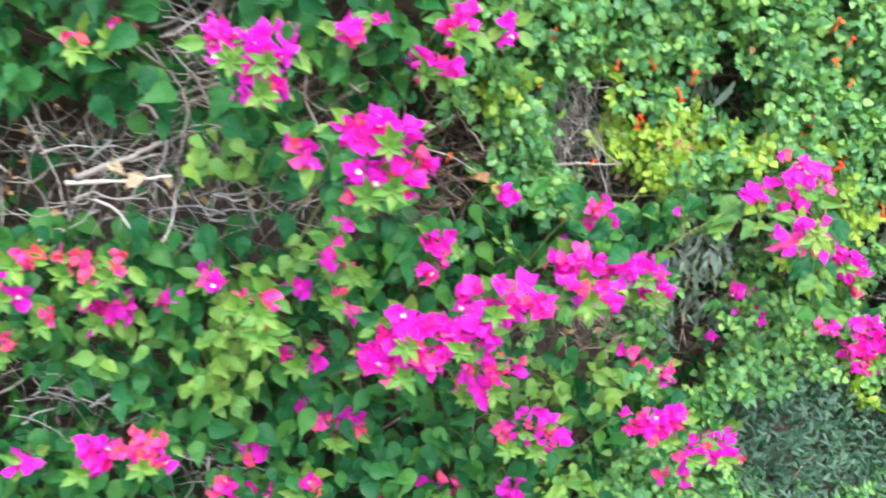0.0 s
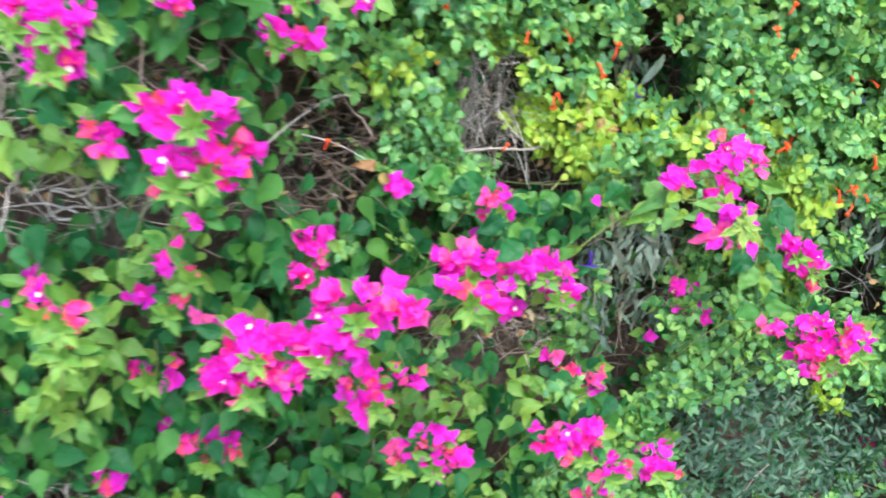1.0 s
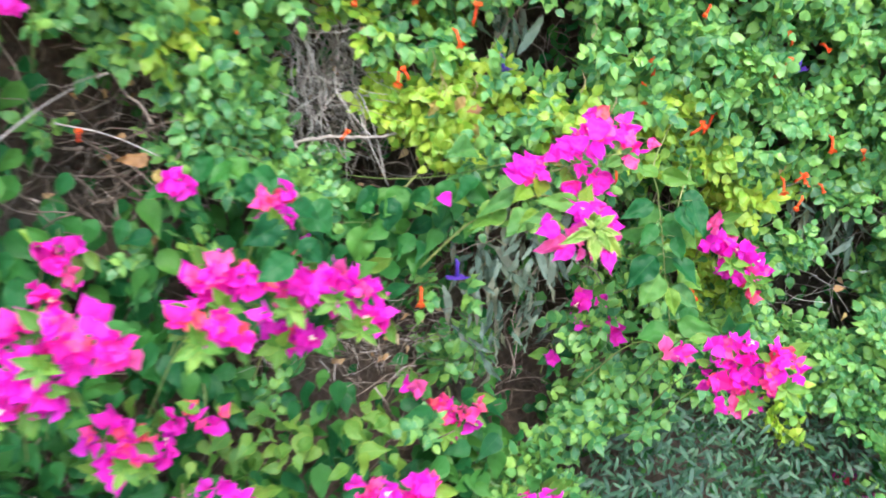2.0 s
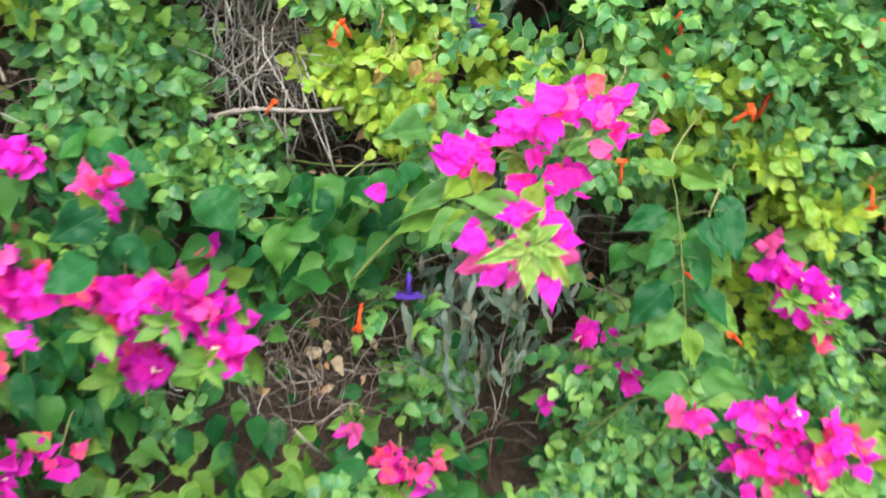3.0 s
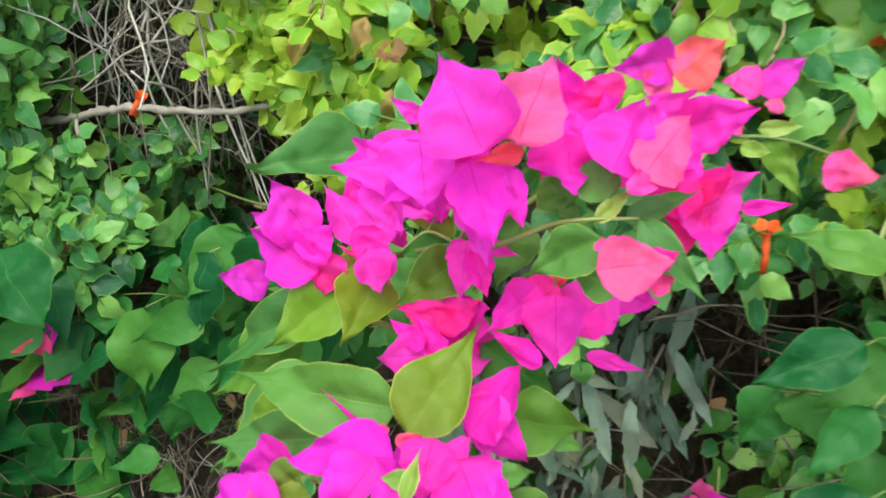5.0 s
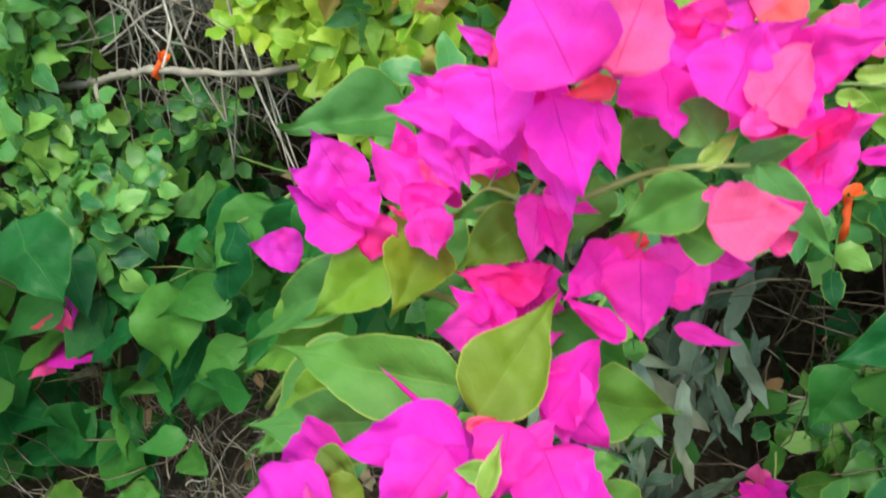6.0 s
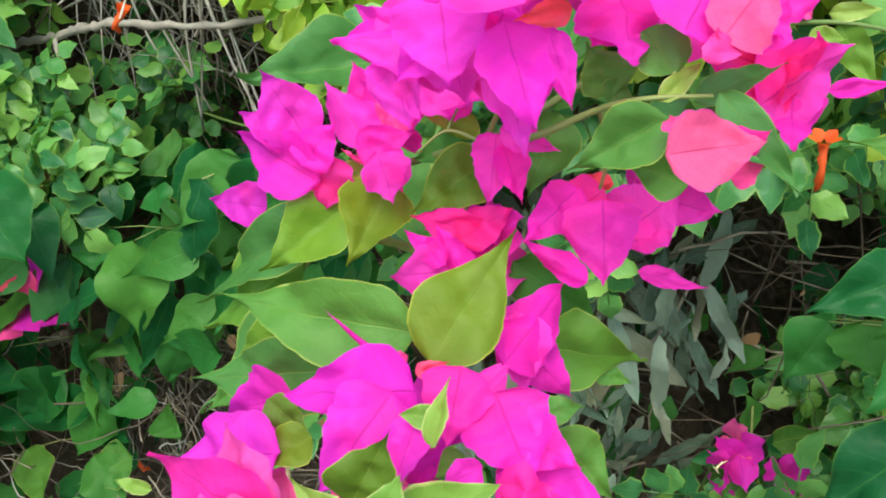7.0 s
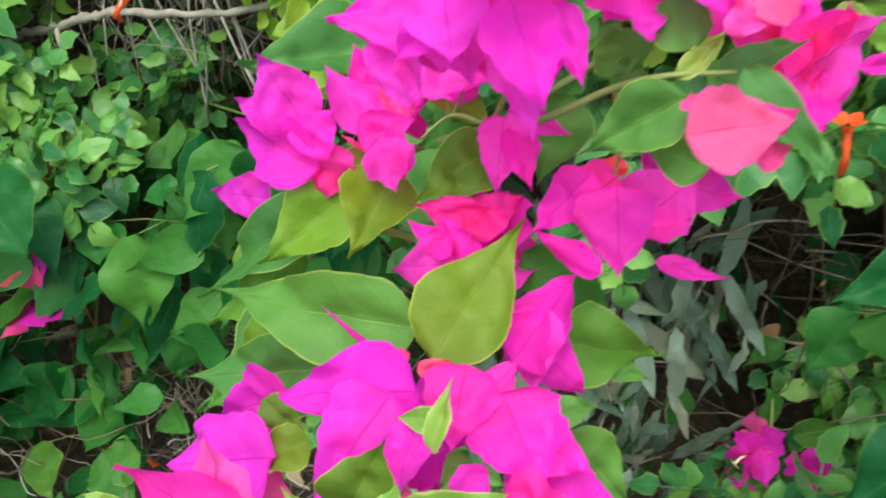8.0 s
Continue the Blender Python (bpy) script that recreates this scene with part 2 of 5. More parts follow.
patch("yellow", 0.52, 1.11, 0.06, 0.11)
patch("mixed", 0.49, 1.32, 0.11, 0.09)
patch("mixed", 0.81, 1.16, 0.13, 0.05)
patch("mixed", 1.34, 0.92, 0.13, 0.06)
patch("mixed", 0.16, 1.36, 0.10, 0.07)
patch("mixed", 0.80, 1.17, 0.08, 0.05)
patch("mixed", 1.11, 1.07, 0.04, 0.05)
patch("yellow", 1.45, 0.29, 0.08, 0.10)
patch("grey", 0.74, 0.79, 0.10, 0.19)
patch("grey", 0.75, 1.28, 0.06, 0.10)
patch("grey", 0.73, 0.70, 0.12, 0.19)
patch("grey", 0.83, 1.28, 0.06, 0.07)
patch("grey", 0.64, 0.67, 0.09, 0.06)
patch("grey", 0.83, 0.73, 0.04, 0.09)
patch("grey", 1.60, 0.74, 0.11, 0.11)
patch("fine", 1.19, 0.20, 0.27, 0.21)
patch("fine", 1.54, 0.10, 0.25, 0.15)
patch("boug", 0.20, 1.02, 0.18, 0.08)
patch("boug", 0.54, 0.89, 0.14, 0.08)
patch("boug", 0.37, 0.58, 0.17, 0.11)
patch("boug", 0.43, 0.39, 0.25, 0.08)
patch("boug", 0.70, 0.41, 0.11, 0.10)
patch("boug", 0.45, 0.88, 0.08, 0.08)
patch("boug", 0.39, 0.84, 0.09, 0.08)
patch("boug", 1.03, 0.69, 0.08, 0.07)
patch("boug", 1.07, 0.91, 0.08, 0.08)
patch("boug", 0.49, 0.66, 0.07, 0.05)
patch("boug", 1.15, 0.84, 0.04, 0.06)
patch("honey", 0.39, 0.99, 0.10, 0.10)
patch("boug", 0.37, 0.88, 0.10, 0.06)
patch("grey", 0.86, 0.75, 0.04, 0.08)
patch("honey", 0.27, 1.17, 0.09, 0.09)
patch("yellow", 0.58, 1.12, 0.1, 0.1)
patch("honey", 0.36, 1.01, 0.11, 0.09)
patch("honey", 0.29, 1.14, 0.08, 0.08)
patch("yellow", 0.58, 1.11, 0.05, 0.07)
patch("mixed", 0.43, 1.16, 0.04, 0.03)
patch("mixed", 0.42, 1.07, 0.05, 0.03)
patch("boug", 0.51, 0.92, 0.05, 0.06)
patch("boug", 0.41, 0.89, 0.06, 0.06)
patch("boug", 0.26, 0.94, 0.04, 0.07)
patch("inner", 0.97, 0.93, 0.10, 0.05)
patch("inner", 1.03, 0.81, 0.06, 0.05)
patch("dense", 0.29, 1.13, 0.07, 0.08)
patch("dense", 0.40, 1.05, 0.09, 0.07)
patch("dense", 0.27, 1.16, 0.08, 0.09)
patch("dense", 0.34, 1.02, 0.11, 0.07)
patch("inner", 0.33, 0.95, 0.07, 0.05)
patch("honey", 0.16, 1.17, 0.16, 0.11)
patch("honey", 0.39, 1.02, 0.07, 0.08)
patch("boug", 0.35, 0.85, 0.25, 0.10)
patch("boug", 0.11, 0.50, 0.10, 0.08)
patch("boug", 0.45, 0.55, 0.11, 0.09)
patch("honey", 0.26, 0.53, 0.06, 0.07)
patch("yellow", 0.57, 1.12, 0.10, 0.08)
patch("yellow", 0.41, 1.16, 0.05, 0.04)
patch("yellow", 0.46, 1.25, 0.05, 0.02)
patch("mixed", 0.75, 1.19, 0.16, 0.07)
patch("yellow", 1.08, 1.09, 0.07, 0.06)
patch("mixed", 1.24, 1.01, 0.06, 0.06)
patch("yellow", 1.26, 0.68, 0.08, 0.08)
patch("grey", 0.66, 0.67, 0.07, 0.07)
patch("grey", 0.78, 0.58, 0.12, 0.06)
patch("grey", 0.87, 0.80, 0.02, 0.05)
patch("grey", 0.86, 1.25, 0.04, 0.02)
patch("inner", 0.63, 0.57, 0.07, 0.07)
patch("boug", 1.01, 0.86, 0.05, 0.05)
patch("inner", 1.07, 0.70, 0.11, 0.12)
patch("gap", 0.36, 1.20, 0.07, 0.10)
patch("gap", 0.40, 1.105, 0.11, 0.03)
patch("gap", 0.48, 1.00, 0.10, 0.075)
patch("gap", 0.31, 0.70, 0.12, 0.07)
patch("gap", 0.49, 0.67, 0.13, 0.11)
patch("gap", 0.94, 0.80, 0.09, 0.13)
patch("gap", 0.86, 0.70, 0.05, 0.08)
patch("gap", 1.13, 0.86, 0.05, 0.05)
patch("gap", 1.22, 0.94, 0.04, 0.01)
patch("gap", 1.24, 0.77, 0.04, 0.03)
patch("gap", 0.34, 1.29, 0.07, 0.07)
patch("gap", 0.38, 1.17, 0.06, 0.08)
patch("gap", 0.01, 1.17, 0.07, 0.10)
patch("gap", -0.54, 1.33, 0.03, 0.08)
patch("gap", -0.30, 1.34, 0.03, 0.05)
patch("honey", -0.07, 1.14, 0.05, 0.08)
patch("yellow", 0.51, 1.11, 0.09, 0.09)
patch("mixed", 0.49, 1.30, 0.11, 0.07)
patch("gap", 0.85, 1.27, 0.06, 0.08)
patch("gap", 1.54, 0.61, 0.07, 0.12)
patch("inner", 0.95, 0.92, 0.07, 0.06)
patch("gap", 0.92, 0.83, 0.05, 0.04)
patch("inner", 1.03, 0.92, 0.07, 0.08)
patch("inner", 1.0, 0.8, 0.09, 0.08)
patch("grey", 0.88, 0.87, 0.028, 0.03)
patch("grey", 0.87, 0.78, 0.04, 0.09)
patch("young", 0.24, 0.51, 0.12, 0.07)
patch("young", 0.47, 0.51, 0.06, 0.08)
patch("gap", 0.79, 0.48, 0.08, 0.11)
patch("gap", 0.43, 0.66, 0.09, 0.07)
# places where no leaf hangs before the bare wood
patch("bare", 0.345, 1.145, 0.034, 0.05)
patch("bare", 0.4, 1.24, 0.07, 0.05)
patch("bare", 0.389, 1.110, 0.036, 0.013)
patch("bare", 0.462, 1.120, 0.018, 0.026)
patch("bare", 0.485, 1.035, 0.032, 0.02)
patch("bare", 0.264, 1.080, 0.061, 0.011)
patch("bare", 0.365, 1.096, 0.052, 0.011)
patch("bare", 0.446, 1.096, 0.048, 0.01)
patch("bare", 0.04, 1.071, 0.05, 0.02)
patch("bare", 0.62, 0.82, 0.05, 0.05)
patch("bare", 0.904, 0.893, 0.044, 0.034)
patch("bare", 0.933, 0.833, 0.035, 0.043)
patch("bare", 0.962, 0.779, 0.042, 0.035)


def face(x, z):
    """How far off the hedge's face stands, for arrays of x and z."""
    c = np.array(BULGES)
    d = (np.asarray(x)[..., None] - c[:, 0]) ** 2 + (np.asarray(z)[..., None] - c[:, 1]) ** 2
    w = np.exp(-d / (2 * 0.17 ** 2)) + 1e-9 / (d + 0.01)
    return (w * c[:, 2]).sum(-1) / w.sum(-1)


def kinds(x, z, rng):
    """What grows at each place of the face: plain regions first, then the patches on top."""
    side = np.where(z > 0.92, 0.02, 0.5) + rng.normal(0, 0.05, len(x))
    grows = np.where(x < side, "boug", "honey").astype("<U8")
    for kind, px, pz, across, high in PATCHES:
        if kind in ("dense", "bare"):
            continue
        far = np.sqrt(((x - px) / across) ** 2 + ((z - pz) / high) ** 2) + rng.normal(0, 0.16, len(x))
        grows[far < 1.0] = kind
    grows[grows == "mixed"] = np.where(rng.uniform(0, 1, len(x)) < 0.42, "yellow", "honey")[grows == "mixed"]
    for kind, px, pz, across, high in PATCHES:
        if kind == "gap":
            far = np.sqrt(((x - px) / across) ** 2 + ((z - pz) / high) ** 2) + rng.normal(0, 0.12, len(x))
            grows[(far < 1.0) & (grows != "grey")] = "gap"
    return grows


# ---------------------------------------------------------------- shapes
def outline(v, base, tip, blunt=0.0):
    w = np.clip(v, 0, 1) ** base * np.clip(1 - v, 0, 1) ** tip
    return w / (base / (base + tip)) ** base / (tip / (base + tip)) ** tip


def blade(rows, cols, width, base=0.5, tip=0.8, droop=0.1, fold=0.15, wave=0.0, teeth=0.0, twist=0.0, seed=0, crumple=0.0, cup=0.0, ragged=0.0):
    """Points, faces and uv of a leaf of length 1 along +y that faces +z."""
    r = np.random.default_rng(seed)
    points, uvs, faces = [], [], []
    phase = r.uniform(0, 6.28)
    for i in range(rows + 1):
        v = i / rows
        half = 0.5 * width * float(outline(np.array(v), base, tip)) + (0.003 if i in (0, rows) else 0.0)
        if teeth and 0 < i < rows:
            half *= 1 + teeth * (1 if i % 2 else -1)
        for j in range(-cols, cols + 1):
            s = j / cols
            x = half * s
            if ragged:
                x *= 1 + ragged * noise.noise((v * 6.5, seed * 3.3, 5.0 if s > 0 else -5.0)) + 0.5 * ragged * noise.noise((v * 17, seed * 2.1, 9.0 if s > 0 else -9.0))
            z = -droop * v * v + fold * abs(x) - 0.35 * fold * abs(x) * abs(s) + wave * math.sin(v * 9 + phase + (1.5 if s > 0 else 0)) * s * s * width
            z += twist * v * x + cup * s * s * half
            if crumple:
                z += crumple * noise.noise((x * 5 + seed, v * 5, seed * 1.7)) * min(1.0, 3 * v)
                x += 0.25 * crumple * noise.noise((x * 9, v * 9 + seed, 3.1)) * abs(s)
            points.append((x, v, z))
            uvs.append((0.5 + 0.5 * s, v))
    wide = 2 * cols + 1
    for i in range(rows):
        for j in range(wide - 1):
            a = i * wide + j
            faces.append((a, a + 1, a + wide + 1, a + wide))
    return np.array(points), np.array(faces), np.array(uvs)


def joined(pieces):
    points, faces, uvs, n = [], [], [], 0
    for p, f, u in pieces:
        points.append(p)
        faces.append(f + n)
        uvs.append(u)
        n += len(p)
    return np.concatenate(points), np.concatenate(faces), np.concatenate(uvs)


def moved(piece, m):
    p, f, u = piece
    m = np.array(m)
    return p @ m[:3, :3].T + m[:3, 3], f, u


def make_mesh(name, piece, *materials):
    """A smooth mesh out of points, four-cornered faces and a uv for each point."""
    p, f, u = piece
    me = bpy.data.meshes.new(name)
    me.vertices.add(len(p))
    me.vertices.foreach_set("co", np.asarray(p, np.float32).ravel())
    me.loops.add(f.size)
    me.loops.foreach_set("vertex_index", f.ravel().astype(np.int32))
    me.polygons.add(len(f))
    me.polygons.foreach_set("loop_start", np.arange(0, f.size, f.shape[1], dtype=np.int32))
    me.polygons.foreach_set("use_smooth", np.ones(len(f), bool))
    layer = me.uv_layers.new(name="UVMap")
    layer.data.foreach_set("uv", np.asarray(u, np.float32)[f.ravel()].ravel())
    for m in materials:
        me.materials.append(m)
    me.update(calc_edges=True)
    return me


def aim(way, normal, size, wide=1.0):
    """Matrices (N, 3, 3) that turn +y to way and +z as near to normal as can be."""
    way = way / np.linalg.norm(way, axis=-1, keepdims=True)
    side = np.cross(way, normal)
    side /= np.linalg.norm(side, axis=-1, keepdims=True) + 1e-9
    up = np.cross(side, way)
    size = np.broadcast_to(np.asarray(size, float), way.shape[:-1])[..., None]
    return np.stack([side * size * wide, way * size, up * size], axis=-1)


def mass(piece, turns, places):
    """Many copies of a piece as one."""
    p, f, u = piece
    n = len(places)
    points = np.einsum("nij,pj->npi", turns, p) + places[:, None, :]
    faces = f[None] + (np.arange(n) * len(p))[:, None, None]
    return points.reshape(-1, 3), faces.reshape(-1, f.shape[1]), np.tile(u, (n, 1))


def tube(line, thick, sides=5, gnarl=0.0):
    """A tapered stem along a line of points, closed at its ends; thick: radius at each point. gnarl: how knotty it is."""
    line = np.asarray(line, float)
    thick = np.array(thick, float)
    if gnarl:
        r = np.random.default_rng(len(line))
        line = line + r.normal(0, gnarl * thick.mean(), line.shape)
        thick = thick * (1 + r.normal(0, gnarl, len(thick)))
    line = np.concatenate([line[:1], line, line[-1:]])
    thick = np.concatenate([thick[:1] * 0.1, thick, thick[-1:] * 0.1])
    ways = np.gradient(line, axis=0)
    ways[0], ways[-1] = ways[1], ways[-2]
    ways /= np.linalg.norm(ways, axis=1, keepdims=True) + 1e-9
    ref = np.where(np.abs(ways[:, 2:3]) > 0.9, np.array([[1.0, 0, 0]]), np.array([[0, 0, 1.0]]))
    a = np.cross(ways, ref)
    a /= np.linalg.norm(a, axis=1, keepdims=True) + 1e-9
    b = np.cross(ways, a)
    turn = np.arange(sides) * 2 * math.pi / sides
    ring = np.cos(turn)[None, :, None] * a[:, None] + np.sin(turn)[None, :, None] * b[:, None]
    points = line[:, None] + ring * np.asarray(thick, float)[:, None, None]
    faces = []
    for i in range(len(line) - 1):
        for j in range(sides):
            k = (j + 1) % sides
            faces.append((i * sides + j, i * sides + k, (i + 1) * sides + k, (i + 1) * sides + j))
    return points.reshape(-1, 3), np.array(faces), np.zeros((len(line) * sides, 2)) + 0.5


def curve_between(points, steps=8):
    """A smooth line through a few points."""
    points = [Vector(p) for p in points]
    if len(points) == 2:
        points.insert(1, (points[0] + points[1]) / 2 + Vector((0, 0, 0.01)))
    ends = [points[0] * 2 - points[1], *points, points[-1] * 2 - points[-2]]
    line = []
    for i in range(1, len(ends) - 2):
        p0, p1, p2, p3 = ends[i - 1:i + 3]
        for s in range(steps):
            t = s / steps
            line.append(0.5 * (2 * p1 + (p2 - p0) * t + (2 * p0 - 5 * p1 + 4 * p2 - p3) * t * t + (3 * p1 - p0 - 3 * p2 + p3) * t ** 3))
    line.append(points[-1])
    return np.array([tuple(p) for p in line])


def taper(n, thick, thin):
    return np.linspace(thick, thin, n)


def thing(name, place, label, category, group="", kind=""):
    ob = new(name)
    ob.empty_display_size = 0.02
    ob.matrix_basis = Matrix.Translation(place)
    return tagged(ob, label, category, group, kind)


def part(name, me, parent, m=None, label="", kind=""):
    """A mesh under a thing or part; m: its pose in the world."""
    ob = new(name, me)
    ob.parent = parent
    top = parent.matrix_basis
    if parent.parent:
        top = parent.parent.matrix_basis @ top
    ob.matrix_basis = top.inverted() @ (m if m is not None else Matrix.Identity(4))
    return tagged(ob, label, kind=kind)


def laid(base, tip, normal, wide, unit_width):
    """The pose of a blade from its base to its tip, wide across."""
    base, tip, normal = Vector(base), Vector(tip), Vector(normal)
    way = tip - base
    size = way.length
    way.normalize()
    side = way.cross(normal).normalized()
    up = side.cross(way)
    k = wide / unit_width
    m = Matrix((side * k, way * size, up * (0.5 * size + 0.5 * k))).transposed().to_4x4()
    m.translation = base
    return m


# Leaves with a fine outline for single use, and light ones for the masses.
rng0 = random.Random(5)
def leaf_shape(seed, rows, cols, p, width=0.6, tip=1.45, base=0.7):
    """A heart-shaped pointed leaf with a drip tip and slightly wavy edges."""
    return blade(rows, cols, width, base, tip, p.uniform(-0.14, 0.16), p.uniform(0.1, 0.75), 0.09, twist=p.uniform(-0.4, 0.4), seed=seed, crumple=0.08, cup=p.uniform(-0.2, 0.15), ragged=0.06)


def flat_bract(seed, p):
    """A broad open bract, only slightly folded."""
    return blade(22, 6, 0.8, 0.55, 1.3, p.uniform(-0.22, 0.2), p.choice((-1, 1)) * p.uniform(0.15, 0.6), 0.09, twist=p.uniform(-0.4, 0.4), seed=seed, crumple=0.12, cup=p.uniform(-0.2, 0.25), ragged=0.14)


def bract_shape(seed, rows, cols, p):
    """A papery, pointed, crumpled bract."""
    return blade(rows, cols, 0.8, 0.55, 1.35, p.uniform(-0.4, 0.35), p.choice((-1, 1)) * p.uniform(0.15, 0.8), 0.1, twist=p.uniform(-0.7, 0.7), seed=seed, crumple=0.14, cup=p.uniform(-0.4, 0.4), ragged=0.16)


BIG_LEAF = [make_mesh("leaf", leaf_shape(i, 16, 4, rng0), LEAF) for i in range(6)]
BIG_LEAF_NEAR = [make_mesh("leaf", leaf_shape(i + 60, 24, 6, rng0, 0.6, 1.85, 0.72), LEAF_NEAR) for i in range(8)]
BIG_LEAF_OLIVE = [make_mesh("leaf", leaf_shape(i + 70, 24, 6, rng0, 0.6, 1.85, 0.72), LEAF_OLIVE) for i in range(4)]
BIG_LEAF_YOUNG = [make_mesh("leaf", leaf_shape(i + 80, 14, 4, rng0, 0.5, 1.2, 0.6), LEAF_TIP) for i in range(5)]
BRACT_SHAPES = [bract_shape(20 + i, 20, 6, rng0) for i in range(10)]
BRACT_MESH = {"M": [make_mesh("bract", s, BRACT) for s in BRACT_SHAPES], "P": [make_mesh("bract", s, BRACT_PINK) for s in BRACT_SHAPES], "R": [make_mesh("bract", s, BRACT_RED) for s in BRACT_SHAPES], "H": [make_mesh("bract", s, BRACT_HOT) for s in BRACT_SHAPES]}
FLAT_SHAPES = [flat_bract(50 + i, random.Random(i + 3)) for i in range(10)]
FLAT_MESH = {key: [make_mesh("bract", s, mat) for s in FLAT_SHAPES] for key, mat in (("M", BRACT), ("P", BRACT_PINK), ("R", BRACT_RED), ("H", BRACT_HOT))}
SMALL_LEAF = [make_mesh("leaf", leaf_shape(i, 8, 2, rng0, 0.62, 1.3), LEAF) for i in range(4)]
SMALL_LEAF_YOUNG = [make_mesh("leaf", leaf_shape(i + 9, 8, 2, rng0, 0.55, 1.1), LEAF_YOUNG) for i in range(3)]
SMALL_BRACT = {key: [make_mesh("bract", bract_shape(i + 40, 7, 2, random.Random(i)), mat) for i in range(5)] for key, mat in (("M", BRACT), ("P", BRACT_PINK), ("R", BRACT_RED), ("H", BRACT_HOT))}


def star(seed, petals, length, flare, spread, narrow=0.012, closed=0.3):
    """A tube along +y that opens into petals."""
    line = [(0, 0, 0), (0, length * 0.5, 0.2 * length), (0, length, 0.0)]
    pieces = [tube(curve_between(line, 4), np.interp(np.linspace(0, 1, 9), [0, 0.3, 0.75, 1], [narrow * 0.4, narrow * 0.75, narrow, narrow * 0.9]), 8, 0.22)]
    for i in range(petals):
        a = 2 * math.pi * i / petals + seed
        lobe = blade(4, 1, 0.85, 0.5, 0.5, droop=0.25, fold=0.3, seed=seed + i)
        way = np.array([[math.cos(a) * spread, 1 - spread * 0.6, math.sin(a) * spread]])
        out = np.array([[-math.cos(a), 0.4, -math.sin(a)]])
        turn = aim(way, out, flare)[0]
        m = np.eye(4)
        m[:3, :3] = turn
        m[:3, 3] = (math.cos(a) * narrow * 0.8, length, math.sin(a) * narrow * 0.8)
        pieces.append(moved(lobe, m))
    return joined(pieces)


FLORET = make_mesh("floret", star(3, 5, 0.012, 0.0046, 0.95, 0.0014), CREAM)
ORANGE_FLOWER = [make_mesh("flower", star(i, 5, 0.02 + 0.004 * i, 0.008 + 0.0005 * i, 0.12 + 0.14 * i, 0.0032), ORANGE) for i in range(4)]
STAMEN = make_mesh("stamen", joined([tube([(0.001 * k, 0.02, 0.001), (0.0012 * k, 0.03, 0.003), (0.0015 * k, 0.036, 0.004)], [0.0003, 0.0003, 0.0006], 4) for k in (-1, 0, 1)]), ORANGE)
TRUMPET = make_mesh("petal_tube", star(8, 5, 0.032, 0.019, 1.05, 0.0042), PURPLE)
CALYX = make_mesh("calyx", star(4, 5, 0.008, 0.006, 0.2, 0.0034), LEAF)

# ---------------------------------------------------------------- ground and the dark inside of the hedge
size = 2000.0
steps = np.concatenate([-np.geomspace(size, 4.5, 14), np.linspace(-4, 6, 61), np.geomspace(6.5, size, 14)])
gx, gy = np.meshgrid(steps, steps, indexing="ij")
gz = -0.25 + 0.02 * np.sin(gx * 2.3) * np.cos(gy * 1.9) * (np.abs(gx) < 8) * (np.abs(gy) < 8)
k = len(steps)
quads = np.array([(i * k + j, (i + 1) * k + j, (i + 1) * k + j + 1, i * k + j + 1) for i in range(k - 1) for j in range(k - 1)])
ground = new("ground", make_mesh("ground", (np.stack([gx, gy, gz], -1).reshape(-1, 3), quads, np.zeros((k * k, 2))), SOIL))
tagged(ground, "dry brown soil under and before the hedge", "ground", kind="structure")

LEFT, RIGHT, LOW, HIGH = -2.2, 2.9, -0.25, 1.95
hedge = thing("cape_honeysuckle", (0.6, 2.9, -0.25), "dense cape honeysuckle hedge with glossy leaves and orange flowers", "hedge")
# closed shell behind the leaves; its dark colour paints the shade of the hollows
nx, nz = 110, 56
cx, cz = np.meshgrid(np.linspace(LEFT, RIGHT, nx), np.linspace(LOW, HIGH, nz), indexing="ij")
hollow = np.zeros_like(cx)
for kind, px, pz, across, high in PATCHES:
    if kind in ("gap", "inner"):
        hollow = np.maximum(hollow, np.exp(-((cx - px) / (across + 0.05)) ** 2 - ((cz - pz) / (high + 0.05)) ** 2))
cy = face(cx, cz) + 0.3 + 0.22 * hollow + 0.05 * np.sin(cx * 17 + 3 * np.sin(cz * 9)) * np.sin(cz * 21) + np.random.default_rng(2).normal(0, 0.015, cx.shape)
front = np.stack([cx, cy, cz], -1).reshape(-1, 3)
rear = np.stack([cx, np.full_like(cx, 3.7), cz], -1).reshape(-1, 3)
wall = [(i * nz + j, (i + 1) * nz + j, (i + 1) * nz + j + 1, i * nz + j + 1) for i in range(nx - 1) for j in range(nz - 1)]
n1 = nx * nz
shell = wall + [(d + n1, c + n1, b + n1, a + n1) for a, b, c, d in wall]
for i in range(nx - 1):
    for j in (0, nz - 1):
        shell.append((i * nz + j, (i + 1) * nz + j, (i + 1) * nz + j + n1, i * nz + j + n1))
for j in range(nz - 1):
    for i in (0, nx - 1):
        shell.append((i * nz + j, i * nz + j + 1, i * nz + j + 1 + n1, i * nz + j + n1))
part("inner_thicket", make_mesh("inner_thicket", (np.concatenate([front, rear]), np.array(shell), np.zeros((2 * n1, 2))), SHADED_LITTER), hedge, label="dark backing shell in dry litter colour, standing in for the hedge's inner shade", kind="stuff")

# ---------------------------------------------------------------- twigs
rng = np.random.default_rng(11)


